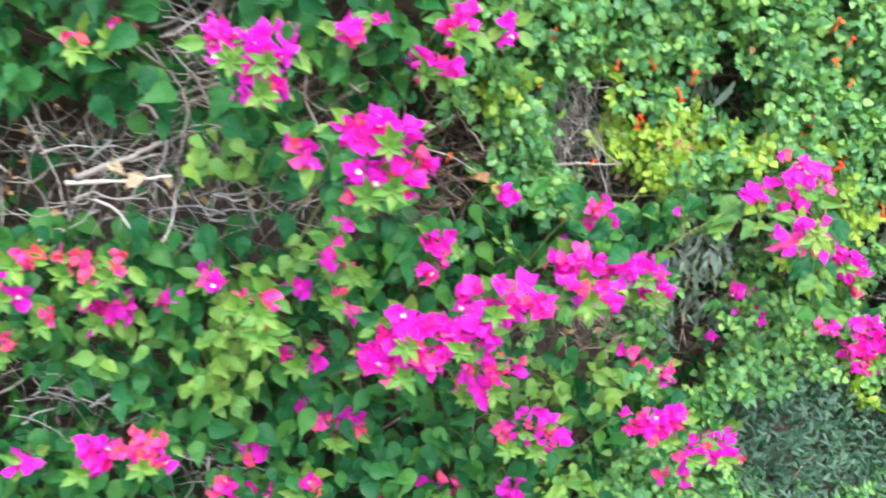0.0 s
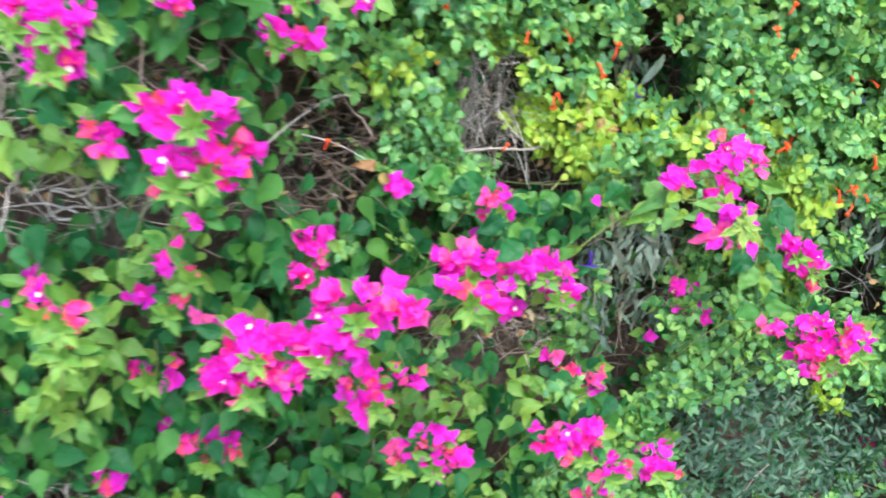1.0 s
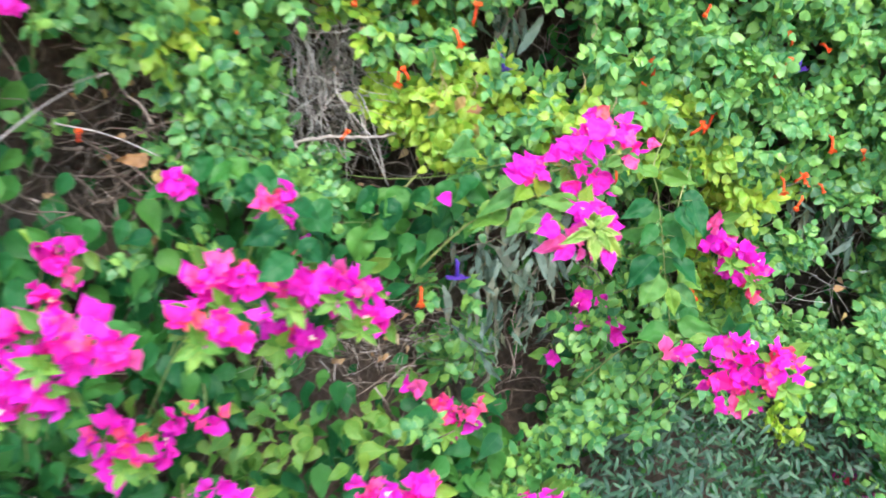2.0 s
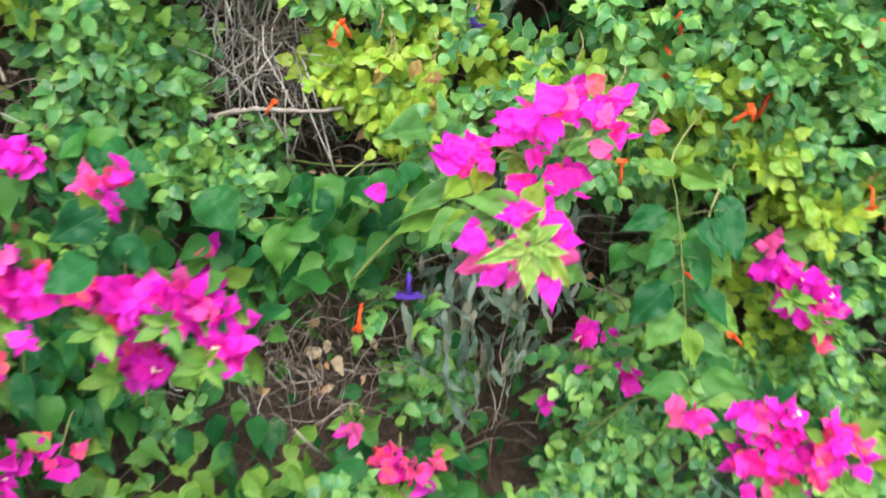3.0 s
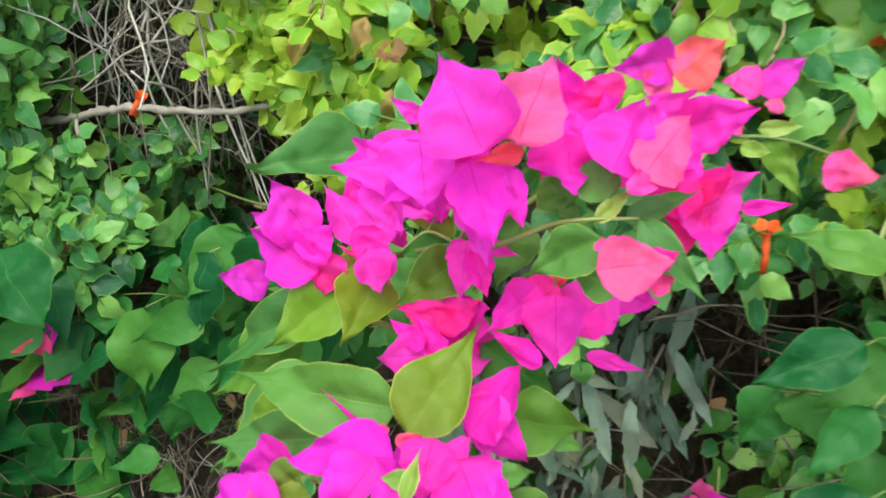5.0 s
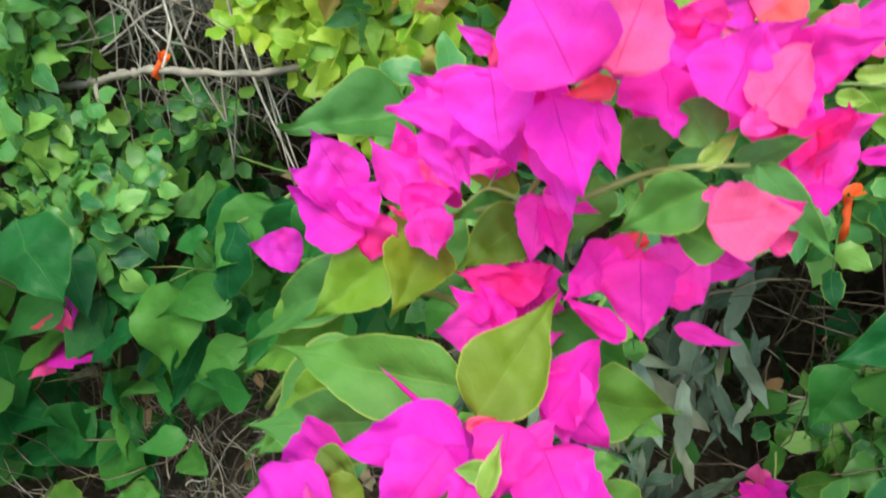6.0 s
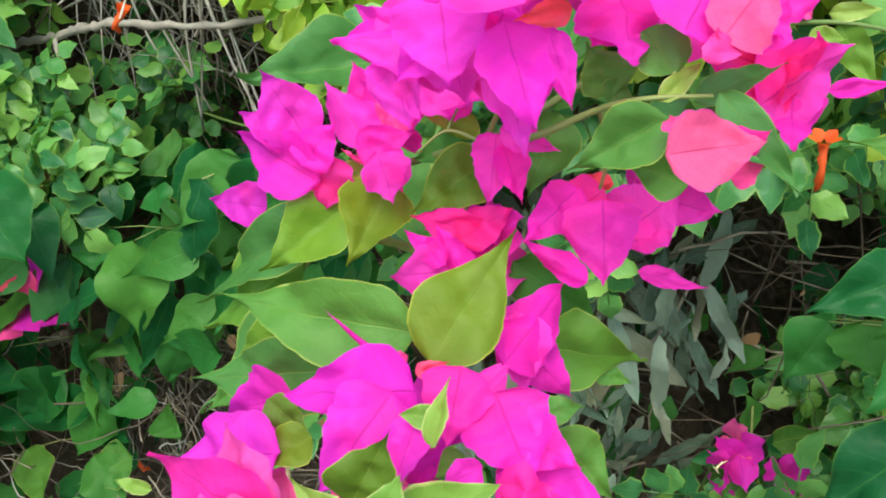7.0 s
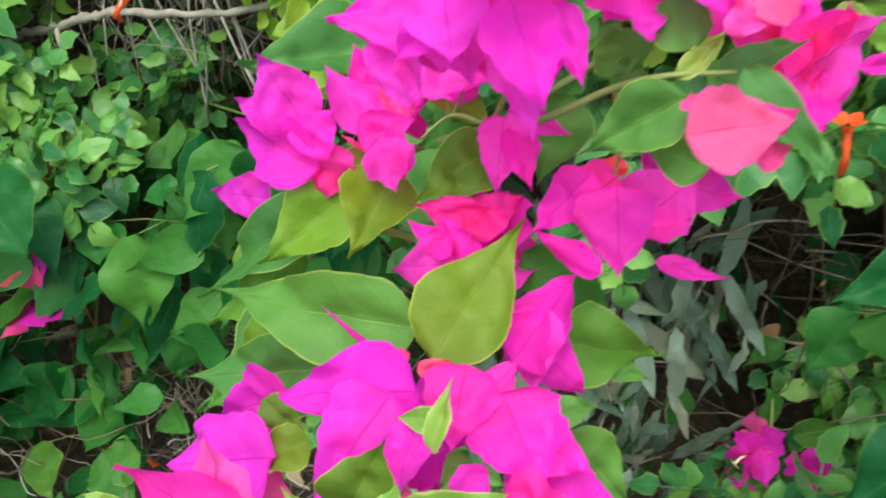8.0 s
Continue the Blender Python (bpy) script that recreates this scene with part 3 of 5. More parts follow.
def twig(x, y, z, length, thick, r, flat=0.5, droop=0.0):
    a = r.uniform(0, 2 * math.pi)
    way = np.array([math.cos(a), r.normal(0, 0.35), math.sin(a) * flat - droop])
    way /= np.linalg.norm(way)
    line, p, n = [], np.array([x, y, z]) - way * length / 2, 9
    for i in range(n):
        line.append(p.copy())
        way = way + r.normal(0, 0.25, 3)
        way /= np.linalg.norm(way)
        p = p + way * length / (n - 1)
    return tube(line, taper(n, thick, thick * 0.45), 4)


fine_twigs, pale = [], []
for kind, px, pz, across, high in PATCHES:
    if kind != "gap":
        continue
    open_place = 0.2 < px < 0.6 and pz > 1.05
    for i in range(int((60 if open_place else 0) + (40 if px < 0.2 else 10) + (1900 if px < 0.2 else 1900 if px < 0.6 else 900) * across * high)):
        a, q = rng.uniform(0, 6.28), math.sqrt(rng.uniform(0, 1)) * 1.25
        x, z = px + across * q * math.cos(a), pz + high * q * math.sin(a)
        y = float(face(np.array(x), np.array(z))) + (rng.uniform(0.0, 0.26) if px < 0.2 else rng.uniform(0.03, 0.27))
        bare = px < -0.3 or open_place or px > 1.15
        piece = twig(x, y, z, rng.uniform(0.08, 0.3), (rng.choice([0.0009, 0.0013, 0.0018, 0.0034]) if px < 0.2 else rng.choice([0.0005, 0.0008, 0.0011, 0.0018])), rng, 1.8 if open_place else 0.6)
        (pale if bare else fine_twigs).append(piece)
for kind, px, pz, across, high in PATCHES:
    if kind == "gap" and 0.15 < px < 0.6 and pz < 0.9:
        # dry stalks in the open place under the leaves
        for i in range(70):
            a, q = rng.uniform(0, 6.28), math.sqrt(rng.uniform(0, 1)) * 1.3
            x, z = px + across * q * math.cos(a), pz + high * q * math.sin(a)
            y = float(face(np.array(x), np.array(z))) + rng.uniform(0.04, 0.2)
            (pale if i % 3 == 0 else fine_twigs).append(twig(x, y, z, rng.uniform(0.03, 0.12), rng.uniform(0.0005, 0.0011), rng, 0.8, 0.1))
for i in range(1500):
    x, z = rng.uniform(LEFT, RIGHT), rng.uniform(LOW, HIGH)
    y = float(face(np.array(x), np.array(z))) + rng.uniform(0.08, 0.3)
    fine_twigs.append(twig(x, y, z, rng.uniform(0.15, 0.5), rng.uniform(0.0008, 0.0022), rng, 1.2))
shown = [p for p in fine_twigs if 0.25 < p[0][0][0] < 1.0 and 0.5 < p[0][0][2] < 1.3][:260]
for piece in shown:
    part("twig", make_mesh("twig", piece, TWIG), hedge)
chosen = set(map(id, shown))
part("undergrowth", make_mesh("undergrowth", joined([p for p in fine_twigs if id(p) not in chosen]), TWIG), hedge, label="thin brown dry twigs", kind="stuff")

# ---------------------------------------------------------------- foliage
def scatter(per_m2, r):
    n = int(per_m2 * (RIGHT - LEFT) * (HIGH - LOW))
    x, z = r.uniform(LEFT, RIGHT, n), r.uniform(LOW, HIGH, n)
    return x, z, kinds(x, z, r)


def clumps(x, z, least):
    """Where leaves stand in clumps, with gaps between; least: -2 (no gaps) to 2."""
    return np.sin(x * 31 + 1.9 * np.sin(z * 17)) + np.sin(z * 37 + 1.7 * np.sin(x * 23 + 2)) > least


def outward(x, z, r, lift=0.35, loose=0.45):
    """Leaf normals: away from the hedge's face, upwards, and loose."""
    dx = (face(x + 0.03, z) - face(x - 0.03, z)) / 0.06
    dz = (face(x, z + 0.03) - face(x, z - 0.03)) / 0.06
    n = np.stack([0.6 * dx, -np.ones_like(x), 0.6 * dz + lift], -1)
    n /= np.linalg.norm(n, axis=1, keepdims=True)
    return n + r.normal(0, loose, n.shape)


def compound(seed, pairs, rows=7, teeth=0.07):
    """A feathered leaf: toothed leaflets in pairs on a thin stalk, and one at its end."""
    r = np.random.default_rng(seed)
    pieces = []
    for i in range(pairs * 2 + 1):
        v = 0.22 + 0.7 * (i // 2) / pairs if i < pairs * 2 else 0.95
        a = (0 if i == pairs * 2 else (1 if i % 2 else -1)) * r.uniform(0.9, 1.25)
        leaflet = blade(rows, 1, r.uniform(0.6, 0.78), 0.55, 1.0, r.uniform(0.0, 0.6), r.uniform(-0.7, 0.9), 0.1, teeth=teeth, twist=r.uniform(-0.4, 0.4), seed=seed * 9 + i)
        m = Matrix.Translation((0, v * 0.68, -0.1 * v * v + r.normal(0, 0.02))) @ Matrix.Rotation(-a, 4, "Z") @ Matrix.Rotation(r.normal(0, 0.3), 4, "Y") @ Matrix.Rotation(r.normal(-0.1, 0.2), 4, "X") @ Matrix.Scale(r.uniform(0.34, 0.44), 4)
        pieces.append(moved(leaflet, m))
    pieces.append(tube([(0, 0, 0), (0, 0.4, -0.02), (0, 0.76, -0.1)], [0.012, 0.01, 0.008], 3))
    return joined(pieces)


COMPOUND = [compound(i, 2 + i % 2) for i in range(6)]
COMPOUND_PLAIN = [compound(i, 2, 3, 0.0) for i in range(6)]
COMPOUND_MESH = [make_mesh("leaf", c, HONEY) for c in COMPOUND]
COMPOUND_MESH_YELLOW = [make_mesh("leaf", c, HONEY_YELLOW) for c in COMPOUND]


def fill(kind, chosen, x, z, pieces, sizes, depth, hang, lift, loose, r, wide=1.0, tuft=1):
    """Places and turns for the leaves of a kind, shared out among the pieces."""
    x, z = x[chosen], z[chosen]
    n = len(x)
    y = face(x, z) + r.uniform(*depth, n) + r.normal(0, 0.015, n)
    normal = outward(x, z, r, lift, loose)
    a = r.uniform(-1.3, 1.3, n)
    way = np.stack([np.sin(a), -0.35 + r.normal(0, 0.25, n), -np.cos(a) * hang + r.normal(0, 0.35, n)], -1)
    places = np.stack([x, y, z], -1)
    if tuft > 1:
        # shoots: so many leaves that spread from one point, the oldest below
        axis = normal / np.linalg.norm(normal, axis=1, keepdims=True)
        one = np.cross(axis, np.array([[0.0, 0.0, 1.0]]))
        one /= np.linalg.norm(one, axis=1, keepdims=True) + 1e-9
        two = np.cross(axis, one)
        start = r.uniform(0, 6.28, n)
        ways, normals, spots = [], [], []
        for i in range(tuft):
            a = start + i * 2.4 + r.normal(0, 0.2, n)
            out = one * np.cos(a)[:, None] + two * np.sin(a)[:, None]
            rise = 0.75 - 0.16 * i
            ways.append(out + axis * rise + np.array([0, 0, -0.25]) + r.normal(0, 0.12, (n, 3)))
            normals.append(axis * 1.2 - out * 0.4 + r.normal(0, 0.2, (n, 3)))
            spots.append(places - axis * 0.008 * i)
        way, normal, places = np.concatenate(ways), np.concatenate(normals), np.concatenate(spots)
        n = len(places)
    size = r.uniform(*sizes, n)
    turns = aim(way, normal, size, wide)
    if tuft == 1:
        places = places - turns[:, :, 1] * 0.5
    which = r.integers(0, len(pieces), n)
    return turns, places, which


def spared(turns, places, which):
    """Takes out the leaves that would hang before the bare places."""
    ok = np.ones(len(places), bool)
    for part_way in (0.2, 0.55, 0.9):
        spot = places + turns[:, :, 1] * part_way
        for kind, px, pz, across, high in PATCHES:
            if kind == "bare":
                ok &= ((spot[:, 0] - px) / across) ** 2 + ((spot[:, 2] - pz) / high) ** 2 > 1.0
    return turns[ok], places[ok], which[ok]


def foliage(name, parent, label, pieces, turns, places, which, material, single=None, meshes=None):
    """One joined mass, but for the leaves marked single, which are parts of their own."""
    single = np.zeros(len(places), bool) if single is None else single
    rest = [mass(p, turns[(which == i) & ~single], places[(which == i) & ~single]) for i, p in enumerate(pieces) if ((which == i) & ~single).any()]
    if rest:
        part(name, make_mesh(name, joined(rest), material), parent, label=label, kind="stuff")
    for i in np.nonzero(single)[0]:
        m = Matrix(turns[i].tolist()).to_4x4()
        m.translation = places[i]
        part("leaf", meshes[which[i]], parent, m)


def nearest(places, x, z, count):
    """The leaves round a place of the hedge's face, so many at most."""
    d = (places[:, 0] - x) ** 2 + (places[:, 2] - z) ** 2 + 4.0 * np.clip(places[:, 1] - face(places[:, 0], places[:, 2]), 0, 1) ** 2
    mark = np.zeros(len(places), bool)
    mark[np.argsort(d)[:count]] = True
    return mark


r = np.random.default_rng(21)
x, z, grows = scatter(640, r)
keep = (grows == "honey") & clumps(x, z, -1.4) & (x < 2.2)
turns, places, which = spared(*fill("honey", keep, x, z, COMPOUND, (0.05, 0.09), (-0.08, 0.1), 0.7, 0.5, 0.4, r, tuft=4))
foliage("foliage", hedge, "glossy green feathered leaves", COMPOUND, turns, places, which, HONEY, nearest(places, 0.35, 1.02, 200), COMPOUND_MESH)

keep = grows == "inner"
turns, places, which = spared(*fill("inner", keep, x, z, COMPOUND, (0.055, 0.095), (0.13, 0.28), 0.7, 0.25, 0.45, r, tuft=4))
foliage("foliage", hedge, "dark green feathered leaves set back in the hedge", COMPOUND, turns, places, which, HONEY)
x, z, grows = scatter(800, r)
thick = np.zeros(len(x), bool)
for kind, px, pz, across, high in PATCHES:
    if kind == "dense":
        thick |= ((x - px) / across) ** 2 + ((z - pz) / high) ** 2 < 1.0
turns, places, which = spared(*fill("dense", thick & (grows == "honey"), x, z, COMPOUND, (0.045, 0.08), (-0.1, 0.03), 0.7, 0.6, 0.35, r, tuft=4))
foliage("foliage", hedge, "thick glossy green feathered leaves", COMPOUND, turns, places, which, HONEY)

x, z, grows = scatter(620, r)
keep = grows == "yellow"
turns, places, which = spared(*fill("yellow", keep, x, z, COMPOUND, (0.055, 0.09), (-0.06, 0.07), 0.7, 0.5, 0.4, r, tuft=4))
foliage("foliage", hedge, "yellow-green young feathered leaves", COMPOUND, turns, places, which, HONEY_YELLOW, nearest(places, 0.52, 1.12, 90), COMPOUND_MESH_YELLOW)

shrub = thing("bougainvillea_shrub", (-0.5, 2.3, -0.25), "large bougainvillea shrub with broad green pointed leaves", "shrub")
SIMPLE = [leaf_shape(i, 9, 1, rng0, 0.56, 1.8, 0.7) for i in range(6)]
SIMPLE_DEEP = [leaf_shape(i, 5, 1, rng0, 0.56, 1.8, 0.7) for i in range(6)]
RUSTY_LEAF = [make_mesh("leaf", p, RUSTY) for p in SIMPLE]
SINGLE_LEAF = [make_mesh("leaf", p, LEAF) for p in SIMPLE]
x, z, grows = scatter(2100, r)
keep = (grows == "boug") & (clumps(x, z, -0.75) | (r.uniform(0, 1, len(x)) < 0.12))
turns, places, which = spared(*fill("boug", keep, x, z, SIMPLE, (0.042, 0.092), (-0.08, 0.14), 1.2, 0.08, 0.45, r))
foliage("foliage", shrub, "broad dark green heart-shaped leaves", SIMPLE, turns, places, which, LEAF, nearest(places, 0.3, 0.9, 280), SINGLE_LEAF)
keep = grows == "young"
turns, places, which = spared(*fill("young", keep, x, z, SIMPLE, (0.035, 0.068), (-0.12, 0.06), 0.6, 0.6, 0.5, r))
foliage("foliage", shrub, "yellow-green young pointed leaves", SIMPLE, turns, places, which, LEAF_YOUNG)
for piece in pale[:240]:
    part("bare_branch", make_mesh("bare_branch", piece, BRANCH), shrub)
part("brushwood", make_mesh("brushwood", joined(pale[240:]), BRANCH), shrub, label="bare pale tan branches", kind="stuff")

grey_shrub = thing("grey_leaved_shrub", (0.8, 2.8, -0.25), "grey-green shrub with narrow drooping felted leaves", "shrub")
LANCE = [blade(6, 1, 0.24, 0.7, 0.8, 0.25, 0.3, seed=i) for i in range(3)]
FELT = [blade(9, 2, 0.19, 0.7, 0.85, 0.2 + 0.1 * i, 0.45, 0.22, teeth=0.09, twist=0.5 * i - 0.8, seed=i, crumple=0.12) for i in range(4)]
FELT_MESH = [make_mesh("leaf", p, GREY) for p in FELT]
x, z, grows = scatter(2300, r)
keep = grows == "grey"
turns, places, which = fill("grey", keep, x, z, FELT, (0.04, 0.1), (0.0, 0.18), 2.2, 0.2, 0.7, r)
foliage("foliage", grey_shrub, "narrow grey-green leaves", FELT, turns, places, which, GREY, nearest(places, 0.8, 0.75, 140), FELT_MESH)

low_shrub = thing("narrow_leaved_shrub", (1.4, 2.8, -0.25), "low dark shrub with fine narrow leaves", "shrub")
x, z, grows = scatter(8000, r)
keep = grows == "fine"
turns, places, which = fill("fine", keep, x, z, LANCE, (0.022, 0.046), (-0.06, 0.14), 0.5, 0.5, 0.6, r)
foliage("foliage", low_shrub, "fine dark narrow leaves", LANCE, turns, places, which, NARROW, nearest(places, 1.2, 0.3, 200), [make_mesh("leaf", p, NARROW) for p in LANCE])

# leaves on the hedge's top
n = 1300
x, y = r.uniform(LEFT, RIGHT, n), r.uniform(2.2, 3.7, n)
zt = np.full(n, HIGH) + r.uniform(0, 0.08, n)
turns = aim(r.normal(0, 1, (n, 3)) * (1, 1, 0.2), np.array([[0, 0, 1.0]]) + r.normal(0, 0.3, (n, 3)), r.uniform(0.11, 0.17, n))
foliage("foliage", hedge, "glossy leaves on the hedge's top", COMPOUND_PLAIN, turns, np.stack([x, np.maximum(y, face(x, zt)), zt], -1), r.integers(0, 6, n), HONEY)

# leaves on the hedge's back and ends
n = 1900
x, z = r.uniform(LEFT, RIGHT, n), r.uniform(LOW, HIGH, n)
y = np.full(n, 3.7) + r.uniform(-0.02, 0.07, n)
end = r.uniform(0, 1, n) < 0.3
side = np.where(r.uniform(0, 1, n) < 0.5, -1.0, 1.0)
x = np.where(end, np.where(side < 0, LEFT, RIGHT) + side * r.uniform(-0.02, 0.07, n), x)
y = np.where(end, r.uniform(2.3, 3.7, n), y)
away = np.stack([np.where(end, side, 0.0), np.where(end, 0.0, 1.0), np.full(n, 0.4)], -1)
turns = aim(r.normal(0, 1, (n, 3)) - (0, 0, 0.6), away + r.normal(0, 0.3, (n, 3)), r.uniform(0.13, 0.2, n))
keep = y > face(x, z) - 0.02
foliage("foliage", hedge, "glossy leaves on the hedge's far side", COMPOUND_PLAIN, turns[keep], np.stack([x, y, z], -1)[keep], r.integers(0, 6, n)[keep], HONEY)

# a few rusty leaves among the green
x, z, grows = scatter(26, r)
keep = (grows == "honey") | (grows == "yellow")
turns, places, which = fill("rusty", keep, x, z, SIMPLE, (0.022, 0.036), (-0.08, 0.0), 1.2, 0.3, 0.5, r)
for i in range(len(places)):
    m = Matrix(turns[i].tolist()).to_4x4()
    m.translation = places[i]
    part("leaf", RUSTY_LEAF[which[i]], hedge, m, "rusty brown leaf")

# older leaves deep inside
x, z, grows = scatter(420, r)
turns, places, which = fill("deep", np.ones(len(x), bool), x, z, SIMPLE_DEEP, (0.03, 0.06), (0.12, 0.26), 1.2, 0.3, 0.6, r)
foliage("foliage", shrub, "dark leaves deep inside the hedge", SIMPLE_DEEP, turns, places, which, LEAF)

# dead leaves caught in the gaps
x, z, grows = scatter(900, r)
keep = (grows == "gap") & (r.uniform(0, 1, len(x)) < np.where(x < 0.6, 0.5, 0.08))
turns, places, which = fill("gap", keep, x, z, SIMPLE, (0.012, 0.034), (0.06, 0.27), 0.6, 0.4, 0.9, r)
foliage("dead_leaves", hedge, "curled brown dead leaves", SIMPLE, turns, places, which, DEAD)

# single dry leaves that hang in the open places
def dry_leaves(rows, material, parent, label):
    """Curled dead leaves: place and length."""
    p = random.Random(len(rows))
    for x, y, z, length in rows:
        shape = blade(9, 3, 0.6, 0.6, 1.0, p.uniform(0.2, 0.6), p.uniform(0.4, 1.1), 0.2, twist=p.uniform(-1, 1), seed=p.randrange(90), crumple=0.35, cup=p.uniform(-0.6, 0.6), ragged=0.3)
        way = Vector((p.uniform(-0.8, 0.8), -0.3, p.uniform(-1.0, 0.1))).normalized()
        part("dead_leaf", make_mesh("dead_leaf", shape, material), parent, laid((x, y, z), Vector((x, y, z)) + way * length, (p.uniform(-0.5, 0.5), -1, 0.4), length * 0.6, 0.6), label)


dry_leaves([
    (0.428, 2.520, 0.668, 0.028),
    (0.463, 2.500, 0.669, 0.032),
    (0.487, 2.500, 0.659, 0.036),
    (0.465, 2.530, 0.678, 0.026),
    (0.549, 2.520, 0.692, 0.024),
    (0.480, 2.500, 0.602, 0.022),
    (0.370, 2.500, 0.650, 0.014),
    (-0.635, 1.900, 1.163, 0.050),
    (-0.666, 1.900, 1.171, 0.035),
    (-0.595, 1.910, 1.165, 0.030),
    (-0.707, 1.900, 1.188, 0.040),
], STRAW, shrub, "curled pale tan dead leaf")
dry_leaves([
    (0.107, 2.200, 1.112, 0.050),
    (0.114, 2.200, 1.092, 0.040),
    (0.198, 2.450, 1.122, 0.030),
    (0.661, 2.470, 1.178, 0.035),
    (0.679, 2.470, 1.121, 0.040),
    (0.607, 2.470, 1.170, 0.035),
    (0.349, 2.420, 0.985, 0.040),
    (0.696, 2.470, 1.152, 0.030),
], RUSTY, hedge, "rusty brown withered leaf")

# ---------------------------------------------------------------- the long bare branch
bough = thing("dry_branch", (0.06, 2.5, 1.04), "bare grey dry branch lying across the hedge", "branch")
part("stem", make_mesh("stem", joined([
    tube(curve_between([(0.06, 2.5, 1.045), (0.189, 2.5, 1.062), (0.239, 2.5, 1.077), (0.304, 2.495, 1.086), (0.35, 2.49, 1.095), (0.386, 2.49, 1.098), (0.44, 2.495, 1.095), (0.494, 2.515, 1.093), (0.56, 2.6, 1.1)]), taper(65, 0.0046, 0.003), 9, 0.16),
    tube(curve_between([(0.307, 2.49, 1.084), (0.318, 2.48, 1.064), (0.311, 2.49, 1.04)]), taper(17, 0.0026, 0.0014), 6, 0.1)]), BARK), bough)
for line, thick in ((((-0.776, 1.9, 1.156), (-0.662, 1.9, 1.202), (-0.596, 1.9, 1.235)), 0.008),
                    (((-0.799, 1.9, 1.145), (-0.679, 1.9, 1.152), (-0.58, 1.9, 1.164)), 0.005),
                    (((-0.753, 1.93, 1.104), (-0.711, 1.93, 1.082), (-0.683, 1.93, 1.041)), 0.004),
                    (((-0.662, 1.93, 1.306), (-0.62, 1.93, 1.296), (-0.596, 1.93, 1.22), (-0.626, 1.93, 1.152)), 0.004),
                    (((0.187, 2.52, 0.743), (0.136, 2.52, 0.719), (0.118, 2.52, 0.688), (0.129, 2.52, 0.654)), 0.006),
                    (((0.235, 2.52, 0.729), (0.236, 2.52, 0.702), (0.231, 2.52, 0.671)), 0.003),
                    (((0.241, 2.52, 0.684), (0.262, 2.52, 0.704), (0.29, 2.52, 0.72)), 0.0025),
                    (((-0.134, 2.14, 1.154), (-0.05, 2.2, 1.22), (0.03, 2.26, 1.26)), 0.0025),
                    (((-0.05, 2.2, 1.18), (0.02, 2.25, 1.15), (0.09, 2.3, 1.1)), 0.002)):
    stick = thing("dry_branch", line[0], "bare pale tan branch in the hedge", "branch", "bare branches")
    points = curve_between(line)
    part("stem", make_mesh("stem", tube(points, taper(len(points), thick, thick * 0.5), 7, 0.14), BRANCH), stick)

# pale curved twigs in the open place behind that branch
p = random.Random(41)
for i in range(30):
    x, z, lean = p.uniform(0.3, 0.48), p.uniform(1.17, 1.36), p.uniform(-0.13, 0.13)
    y, fall = p.uniform(2.54, 2.66), p.uniform(0.1, 0.22)
    points = curve_between([(x, y, z), (x + lean * 0.5 + p.uniform(-0.035, 0.035), y - 0.02, z - fall * 0.4), (x + lean + p.uniform(-0.015, 0.015), y + p.uniform(-0.02, 0.02), z - fall)], 6)
    part("bare_twig", make_mesh("bare_twig", tube(points, taper(len(points), p.uniform(0.0012, 0.0026), 0.0008), 5, 0.2), BRANCH), hedge)

# ---------------------------------------------------------------- flowering branches of the bougainvillea
OUT = Vector((0.15, -0.85, 0.45)).normalized()
pick = random.Random(7)


def trio(parent, c, axis, size, key, meshes, p=pick):
    """Three papery bracts round a stalk, some with a small cream flower."""
    axis = axis.normalized()
    side = axis.orthogonal().normalized()
    start = p.uniform(0, 6.28)
    for i in range(3):
        out = Matrix.Rotation(start + i * 2.094 + p.uniform(-0.25, 0.25), 3, axis) @ side
        way = axis * p.uniform(0.35, 0.8) + out * p.uniform(0.6, 1.0)
        normal = axis * 0.9 - out * 0.5 + Vector((p.gauss(0, 0.25), p.gauss(0, 0.25), p.gauss(0, 0.25)))
        length = size * p.uniform(0.85, 1.15)
        mesh = p.choice(meshes[key])
        part("bract", mesh, parent, laid(c, c + way.normalized() * length, normal, length * p.uniform(0.72, 0.95), 0.8))
    if p.random() < 0.11 and key == "M":
        m = laid(c, c + (axis + side * 0.2) * 1.0, side, 1.0, 1.0)
        part("floret", FLORET, parent, m, "small cream tubular flower")


